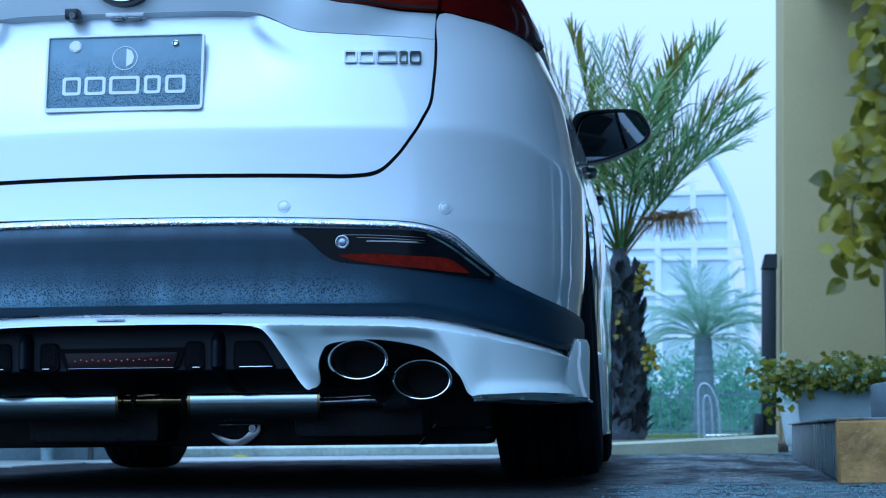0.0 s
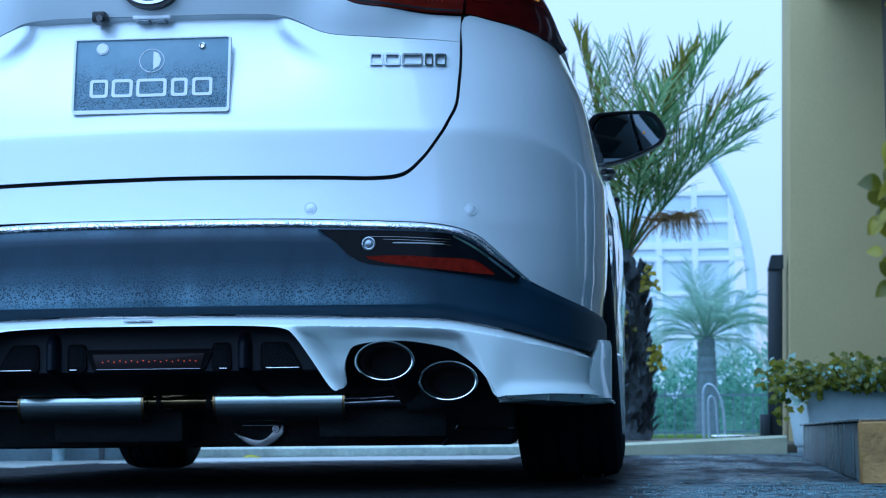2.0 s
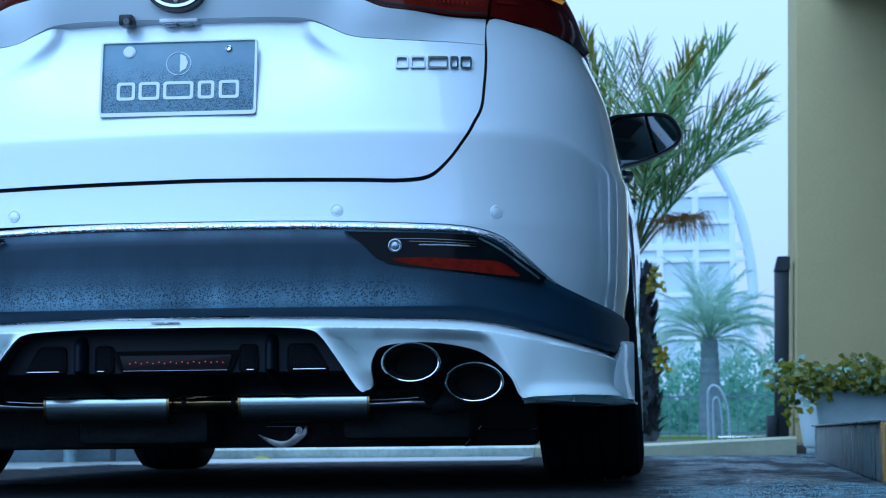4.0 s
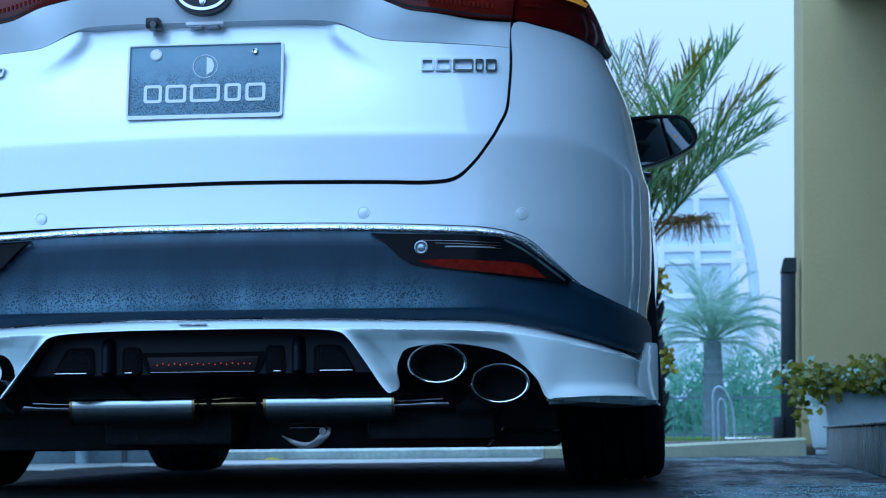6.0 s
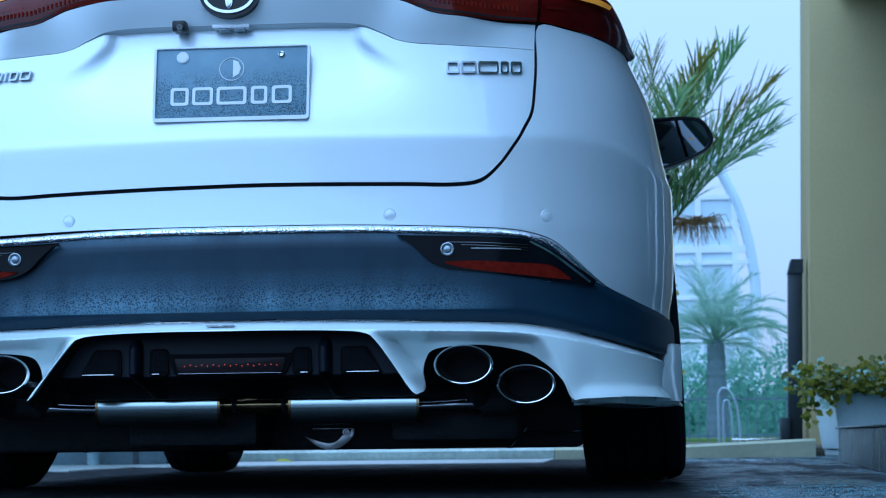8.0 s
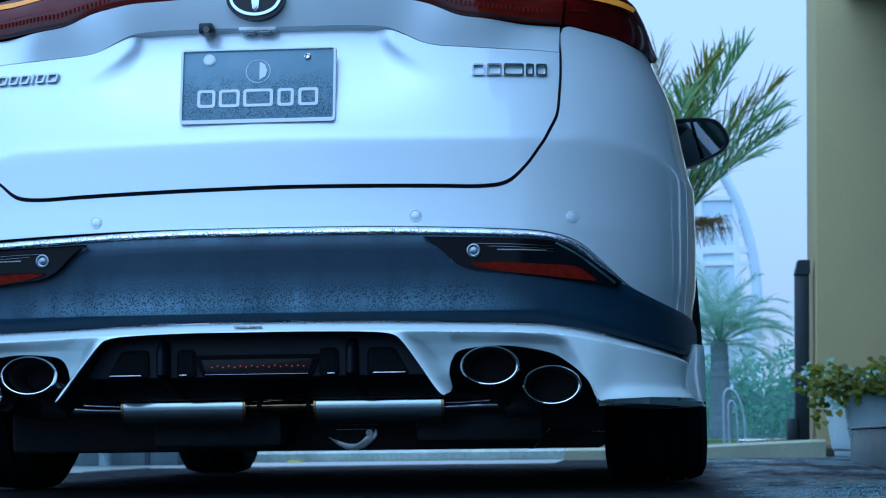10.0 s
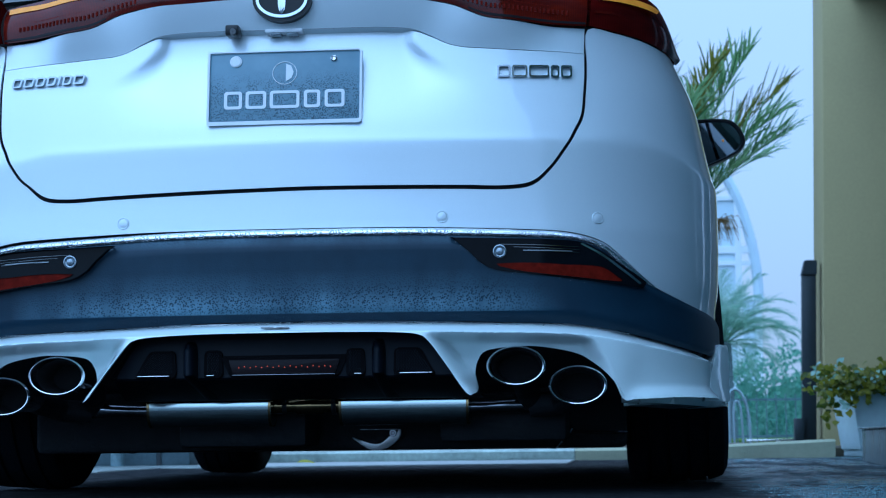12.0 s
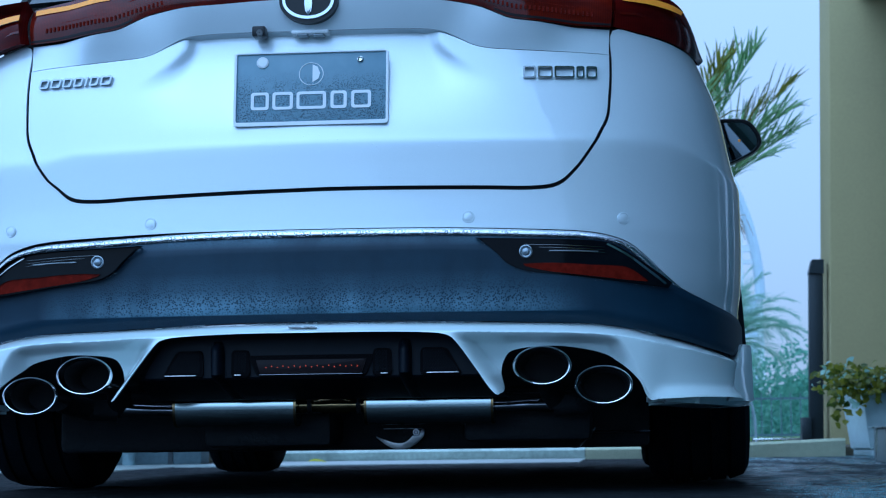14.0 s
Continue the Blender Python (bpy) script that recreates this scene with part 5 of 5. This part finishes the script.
vs = [cap.verts.new(p) for p in ((2.035, 11.03, 1.33), (2.15, 11.03, 1.33), (2.15, 11.18, 1.33), (2.035, 11.18, 1.33), (2.06, 11.03, 1.44), (2.15, 11.03, 1.44), (2.15, 11.18, 1.44), (2.06, 11.18, 1.44))]
for f in ((0, 3, 2, 1), (4, 5, 6, 7), (0, 1, 5, 4), (1, 2, 6, 5), (2, 3, 7, 6), (3, 0, 4, 7)):
    cap.faces.new([vs[i] for i in f])
bmesh.ops.bevel(cap, geom=cap.edges[:], offset=.004, segments=2, affect="EDGES")
part("cap", sheared(cap), IRON, post)
part("foot_box", sheared(box_bm(1.98, 2.05, 11.0, 11.16, .05, .245, .004)), IRON, post)
part("ground_rail", box_bm(1.62, 1.99, 11.05, 11.09, .075, .092, .003), STEEL, post)


# ---- plants ----
def leaf_into(bm, p, d, n, length, width, fold=0.25, curl=0.15, fine=False):
    """One pointed leaf from p along d, facing n."""
    d, n = Vector(d).normalized(), Vector(n)
    side = d.cross(n).normalized()
    up = side.cross(d).normalized()
    p = Vector(p)
    if fine:
        ts, ws = (0, .12, .3, .5, .72, .88, 1), (.08, .62, .96, 1.0, .74, .36, .02)
    else:
        ts, ws = (0, .35, .7, 1), (.10, 1.0, .72, .02)
    mid = [p + d * length * t + up * length * curl * (1.2 * t - 2.2 * t * t) for t in ts]
    rows = []
    for q, w in zip(mid, ws):
        o = side * width * .5 * w
        rows.append([bm.verts.new(q - o + up * width * fold * w * .5), bm.verts.new(q), bm.verts.new(q + o + up * width * fold * w * .5)])
    for a, b in zip(rows, rows[1:]):
        for k in (0, 1):
            bm.faces.new((a[k], a[k + 1], b[k + 1], b[k]))


def frond_bm(r, length, az, elev, droop, leaflet, pairs, twist=0.6, wide=1.0, spread=1.0):
    """A feather leaf: a stem that bends down, and leaflets that open out in a V along it and hang at their tips."""
    d = Vector((math.cos(az) * math.cos(elev), math.sin(az) * math.cos(elev), math.sin(elev)))
    pts, p = [], Vector((0, 0, 0))
    steps = 14
    for i in range(steps + 1):
        pts.append(p.copy())
        p = p + d * (length / steps)
        d = (d + Vector((0, 0, -droop / steps * (0.4 + i / steps)))).normalized()
    bm = tube_bm(pts, [max(.002, .014 * (1 - i / (steps + 1))) * length / 1.8 for i in range(steps + 1)], 5)
    for k in range(pairs):
        t = .26 + .74 * (k + r.uniform(-.3, .3)) / pairs
        f = min(t, .999) * steps
        i = int(f)
        q = pts[i].lerp(pts[i + 1], f - i)
        d = (pts[i + 1] - pts[i]).normalized()
        side = d.cross(Vector((0, 0, 1)))
        side = side.normalized() if side.length > 1e-3 else Vector((1, 0, 0))
        up = side.cross(d)
        ln = leaflet * (.50 + .65 * math.sin(math.pi * min(1, .15 + t * .85))) * r.uniform(.65, 1.15)
        for sg in (1, -1):
            way = (d * (.55 + .65 * t * t) + side * sg * (.95 - .5 * t) * spread * r.uniform(.6, 1.2) + up * twist * r.uniform(.2, 1.2) + Vector((r.uniform(-.15, .15), r.uniform(-.15, .15), 0))).normalized()
            fall = Vector((0, 0, -1)) * ln * r.uniform(.05, .38)
            w = (side.cross(way).normalized() * .0055 + way.cross(up).normalized() * .005) * wide * r.uniform(.7, 1.3) * length / 1.8
            a, m1, m2, e = q, q + way * ln * .38 + fall * .08, q + way * ln * .72 + fall * .42, q + way * ln + fall
            v = [bm.verts.new(c) for c in (a - w * .4, a + w * .4, m1 + w, m1 - w, m2 + w * .8, m2 - w * .8, e + w * .08, e - w * .08)]
            bm.faces.new((v[0], v[1], v[2], v[3]))
            bm.faces.new((v[3], v[2], v[4], v[5]))
            bm.faces.new((v[5], v[4], v[6], v[7]))
    return bm


def shifted(bm, m):
    bmesh.ops.transform(bm, matrix=m, verts=bm.verts)
    return bm


# near palm behind the kerb
palm = thing("palm_tree", "feather palm with rough bark and arching green fronds in a bed", "tree", at=(1.03, 12.9, .05))
rp = random.Random(21)
rows = []
for i in range(34):
    z = 1.62 * i / 33
    rad = .155 - .02 * (z / 1.6) - .085 * smoothstep(1.25, 1.62, z)
    row = []
    for k in range(26):
        a = 2 * math.pi * k / 26
        boss = .020 * abs(math.sin(a * 4 + (i % 2) * math.pi / 2)) * (1 if i % 2 else .2)
        row.append(((rad + boss + rp.uniform(-.007, .007)) * math.cos(a) + .03 * z * 0 - .02 * z, (rad + boss) * math.sin(a), z))
    rows.append(row)
trunk = part("trunk", grid_bm(rows, closed_u=True), BARK, palm, "shaggy grey-brown trunk")
for i in range(230):
    z = .02 + 1.38 * (i + rp.random()) / 230
    a = i * 2.3999 + rp.uniform(-.3, .3)
    bm = bmesh.new()
    lean, ln, wd = rp.uniform(.15, .55), rp.uniform(.10, .21), rp.uniform(.06, .12)
    turn = rp.uniform(-.35, .35)
    leaf_into(bm, (.135 * math.cos(a) - .02 * z, .135 * math.sin(a), z), (lean * math.cos(a) - turn * math.sin(a), lean * math.sin(a) + turn * math.cos(a), .95), (math.cos(a), math.sin(a), 0), ln, wd, .6, rp.uniform(-.35, .05))
    bmesh.ops.solidify(bm, geom=bm.faces[:], thickness=.010)
    part("leaf_base", bm, FLAKE, trunk)
fronds = [(-5, 54, 1.65, .8), (12, 62, 2.0, .85), (-20, 70, 2.1, .8), (200, 72, 2.1, .7), (170, 52, 1.9, .9), (150, 35, 1.6, 1.0), (100, 55, 1.9, .9), (80, 75, 2.1, .6), (-75, 58, 1.8, .9), (-55, 68, 1.9, .8),
          (-100, 70, 1.9, .7), (230, 48, 1.8, .9), (40, 50, 1.8, .9), (185, 80, 2.1, .5), (-12, 60, 1.75, 1.0), (5, 76, 2.0, 1.0)]
for k, (az, el, ln, dr) in enumerate(fronds):
    fb = frond_bm(rp, ln * .95, radians(az), radians(el), dr, .60, 46, .55, 1.05, .9)
    part("frond", shifted(fb, Matrix.Translation((-.02, 0, 1.55))), FROND_SHADED if k % 2 == 1 else FROND, palm)
spray = tube_bm([(.02, -.05, 1.56), (.16, -.10, 1.74), (.32, -.12, 1.88), (.46, -.12, 1.92)], [.012, .010, .008, .006], 6)
for _ in range(150):
    a, ln = rp.uniform(0, 2 * math.pi), rp.uniform(.08, .24)
    t0 = rp.uniform(.25, .5)
    q = Vector((t0, -.12, 1.84 + .22 * (t0 - .25)))
    e = q + Vector((math.cos(a) * ln, math.sin(a) * ln * .6, rp.uniform(-.02, .05)))
    f = e + Vector((math.cos(a) * ln * .35, 0, -rp.uniform(.06, .20)))
    add_to(spray, tube_bm([q, e, f], [.004, .0035, .002], 4, False))
part("dry_spray", spray, FROND_DRY, palm, "dry brown fruit spray")
for cx, cz, nn in ((.17, 1.36, 26), (.21, .72, 26), (-.02, .98, 9)):
    bm = bmesh.new()
    for _ in range(nn):
        p = (cx + rp.uniform(-.05, .05), -.16 + rp.uniform(-.03, .03), cz + rp.uniform(-.11, .11))
        leaf_into(bm, p, (rp.uniform(-1, 1), rp.uniform(-.6, .2), rp.uniform(-1, .4)), (0, -1, .6), .056, .05)
    tagged(part("climbing_ivy", bm, VINE, palm, "sprig of yellow-green ivy on the trunk"), kind="stuff")

# far palm
far_palm = thing("palm_tree", "grey-green palm with drooping fronds by the fence, haze painted into its leaves", "tree", at=(2.16, 26, .05))
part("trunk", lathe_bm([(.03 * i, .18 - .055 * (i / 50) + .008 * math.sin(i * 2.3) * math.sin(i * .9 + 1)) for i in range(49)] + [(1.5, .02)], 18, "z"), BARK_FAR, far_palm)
rf = random.Random(33)
for k in range(56):
    fb = frond_bm(rf, rf.uniform(.95, 1.45), k * 2.399, radians(rf.uniform(8, 82)), rf.uniform(1.4, 2.4), .34, 36, .2, .8, 1.2)
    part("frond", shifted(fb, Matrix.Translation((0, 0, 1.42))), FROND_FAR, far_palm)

# hedge, lawn, fence and rail behind
rh = random.Random(5)
hb = bmesh.new()
for _ in range(1500):
    x = rh.uniform(-6, 8)
    top = 1.20 + .38 * noise.noise((x * .9, 3, 0)) + .22 * noise.noise((x * 3.1, 7, 0))
    c = Vector((x, 30 + rh.uniform(-.4, .5), .06 + (top + .2) * rh.random() ** .8))
    for _k in range(rh.randint(7, 15)):
        q = c + Vector((rh.gauss(0, .09), rh.gauss(0, .09), rh.gauss(0, .075)))
        leaf_into(hb, q, (rh.uniform(-1, 1), rh.uniform(-1, .3), rh.uniform(-.6, 1)), (0, -1, .5), rh.uniform(.05, .11), rh.uniform(.03, .06))
core = [[(x, 30.3 + .12 * noise.noise((x * 2, z * 3, 1)), .05 + z * (.88 + .35 * noise.noise((x * .9, 3, 0)) + .25 * noise.noise((x * 3.1, 7, 0)))) for x in np.linspace(-6, 8, 120)] for z in np.linspace(0, 1, 12)]
add_to(hb, grid_bm(core))
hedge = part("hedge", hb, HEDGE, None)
tagged(hedge, "clipped green hedge behind the fence, haze painted into its leaves", "hedge", kind="stuff")
tagged(part("lawn", box_bm(-6, 8, 22, 29.6, -.01, .075, .01), GRASS, None), "strip of yellow-green lawn before the hedge", "lawn", kind="structure")
fence = thing("iron_fence", "thin iron railing in front of the lawn, greyed for haze", "fence", at=(0, 18, 0))
for zz in (.10, .50):
    part("rail", box_bm(-3, 3.0, -.012, .012, zz, zz + .022), RAILING, fence)
for k in range(56):
    part("bar", lathe_bm([(0, .006), (.56, .006), (.58, .001)], 8, "z"), RAILING, fence).location = (-2.95 + .106 * k, 0, 0)
hoop = thing("hand_rail", "bent stainless steel handrail hoop on the ground", "handrail", at=(1.74, 16, .0))
part("tube", tube_bm([tuple(q) for q in spline([(0, 0, 0), (.0, 0, .42), (.012, 0, .54), (.055, 0, .585), (.115, 0, .55), (.17, 0, .43), (.20, 0, .25), (.205, 0, 0)], 5)], .014, 10), SATIN, hoop)
part("tube", tube_bm([tuple(q) for q in spline([(.06, .25, 0), (.06, .25, .38), (.09, .25, .47), (.13, .25, .38), (.15, .25, 0)], 6)], .012, 10), SATIN, hoop)

# one yellow leaf on the paving
fallen = bmesh.new()
leaf_into(fallen, (-1.0, 6.2, .0095), (1, .1, .02), (0, .1, 1), .10, .06, .3, .1, True)
tagged(part("fallen_leaf", fallen, make_leaf("yellow_leaf", (0.42, 0.42, 0.03), (0.62, 0.60, 0.06)), None), "yellow-green fallen leaf on the pale paving", "leaf")

# planter with ivy
planter = thing("planter", "long white tapered planter full of trailing variegated ivy", "planter", at=(1.935, 6.62, 0))
planter.rotation_euler = (0, 0, radians(9.5))
bm = bmesh.new()
lo = [bm.verts.new(p) for p in ((.05, .03, .035), (1.35, .03, .035), (1.35, .42, .035), (.05, .42, .035))]
hi = [bm.verts.new(p) for p in ((0, 0, .40), (1.40, 0, .40), (1.40, .45, .40), (0, .45, .40))]
ins = [bm.verts.new(p) for p in ((.03, .03, .40), (1.37, .03, .40), (1.37, .42, .40), (.03, .42, .40))]
soil = [bm.verts.new(p) for p in ((.03, .03, .36), (1.37, .03, .36), (1.37, .42, .36), (.03, .42, .36))]
bm.faces.new(lo[::-1])
for a, b in ((lo, hi), (hi, ins), (ins, soil)):
    for k in range(4):
        bm.faces.new((a[k], a[(k + 1) % 4], b[(k + 1) % 4], b[k]))
bm.faces.new(soil)
bmesh.ops.bevel(bm, geom=bm.edges[:], offset=.006, segments=2, affect="EDGES")
part("box", bm, PLANTER_WHITE, planter, "white tapered box")
for x in (.06, 1.26):
    part("foot", box_bm(x, x + .08, .04, .41, 0, .037, .006), PLANTER_WHITE, planter)
ri = random.Random(14)
for name, mat, n in (("ivy", IVY, 2300), ("pale_ivy", IVY_PALE, 300)):
    bm = bmesh.new()
    for _ in range(n):
        x = ri.uniform(-.155, 1.5)
        over = ri.random()
        if over < .62:
            p = (x, ri.uniform(-.08, .45), .37 + ri.uniform(-.02, .16) * (.75 + .5 * noise.noise((x * 4, 1, 2))))
        else:
            drop = ri.random() ** 1.4 * (.085 + .16 * smoothstep(.14, -.14, x) + .05 * noise.noise((x * 6, 4, 2)))
            p = (x if x > .05 else x - .03, ri.uniform(-.10, -.01), .42 - float(drop))
        leaf_into(bm, p, (ri.uniform(-1, 1), ri.uniform(-1, .3), ri.uniform(-.8, .5)), (ri.uniform(-.4, .4), -.8, ri.uniform(.2, 1)), ri.uniform(.030, .054), ri.uniform(.025, .044))
    tagged(part(name, bm, mat, planter, "trailing ivy leaves"), kind="stuff")
for k in range(7):
    x = ri.uniform(0, 1.3)
    bm = bmesh.new()
    for _ in range(3):
        leaf_into(bm, (x + ri.uniform(-.02, .02), .0, .50 + ri.uniform(-.02, .04)), (ri.uniform(-1, 1), -.4, ri.uniform(-.2, .8)), (0, -1, .4), .045, .036)
    part("shoot", bm, IVY, planter)

# vine hanging over the near wall
VINE_STEM = plain("vine_stem", (0.10, 0.09, 0.03), 0.7)
vine = thing("hanging_vine", "olive-green leafy vine trailing over the garden wall", "vine", at=(0, 0, 0))
rv = random.Random(77)
for k in range(26):
    x0, y0 = rv.uniform(1.380, 1.45), rv.uniform(-2.30, -2.0)
    low = .30 + max(0, (1.345 - x0)) * 3.2 + rv.uniform(0, .10) if k else .275
    if k == 0:
        x0, y0 = 1.376, -2.12
    pts, z, x, y = [(1.50, y0 - .02, 3.10), (x0 + .06, y0, 3.13), (x0 + .01, y0, 3.0)], 2.8, x0, y0
    while z > low:
        x += rv.uniform(-.006, .006)
        y += rv.uniform(-.006, .006)
        pts.append((x - (.045 if k < 4 else .015) * float(smoothstep(.52, .33, z)), y, z))
        z -= .05
    stem = part("stem", tube_bm(pts, .0011, 5), VINE_STEM, vine)
    bm = bmesh.new()
    for p in pts[3:]:
        for _ in range(20 if p[2] < .75 else 3):
            q = (p[0] + rv.uniform(-.022, .018), p[1] + rv.uniform(-.03, .03), p[2] + rv.uniform(-.03, .03))
            a = rv.uniform(0, 2 * math.pi)
            leaf_into(bm, q, (math.cos(a), .5 * math.sin(a), rv.uniform(-1.3, .2)), (rv.uniform(-.5, .5), -1, rv.uniform(.1, .9)), rv.uniform(.015, .030), rv.uniform(.011, .022), rv.uniform(.1, .6), rv.uniform(.05, .4), True)
    tagged(part("leaves", bm, VINE, stem, "olive and yellow-green leaves"), kind="stuff")

# glazed hall in the distance
hall = thing("glazed_hall", "glazed hall with white frames and arched gable, paled for haze", "building", at=(0, 62, 0))
A, B, CZ = 5.05, 7.0, 4.5


def gable(x):
    return CZ + B * math.sqrt(max(0, 1 - (x / A) ** 2))


part("arch_rib", tube_bm([(A * math.cos(radians(a)), 0, CZ + B * math.sin(radians(a))) for a in range(0, 55, 4)], .17, 8), PANE, hall, "curved gable rib")
xs = [-5.0, -3.9, -2.7, -1.5, -.3, .85, 2.04, 3.22, 4.41, 5.03]
zs = [0, 1.6, 3.2, 4.6, 5.75, 6.15, 7.0, 7.9, 9.2, 10.6]
for x in xs:
    part("mullion", box_bm(x - .10, x + .10, -.10, .10, 0, min(gable(x), 8.2) if abs(x) < 5 else 4.6), FRAME_WHITE, hall)
for z in zs[1:8]:
    w = A * math.sqrt(max(0, 1 - (max(0, z - CZ) / B) ** 2))
    part("transom", box_bm(-w, w, -.07, .07, z - .07, z + (.16 if z == 6.15 else .07)), FRAME_WHITE, hall)
for i in range(len(xs) - 1):
    for z0, z1 in zip(zs, zs[1:8]):
        if z1 < min(gable(xs[i]), gable(xs[i + 1])) + .3:
            part("pane", box_bm(xs[i] + .10, xs[i + 1] - .10, .0, .03, z0 + .16 if z0 == 6.15 else z0 + .07, z1 - .07), PANE, hall)
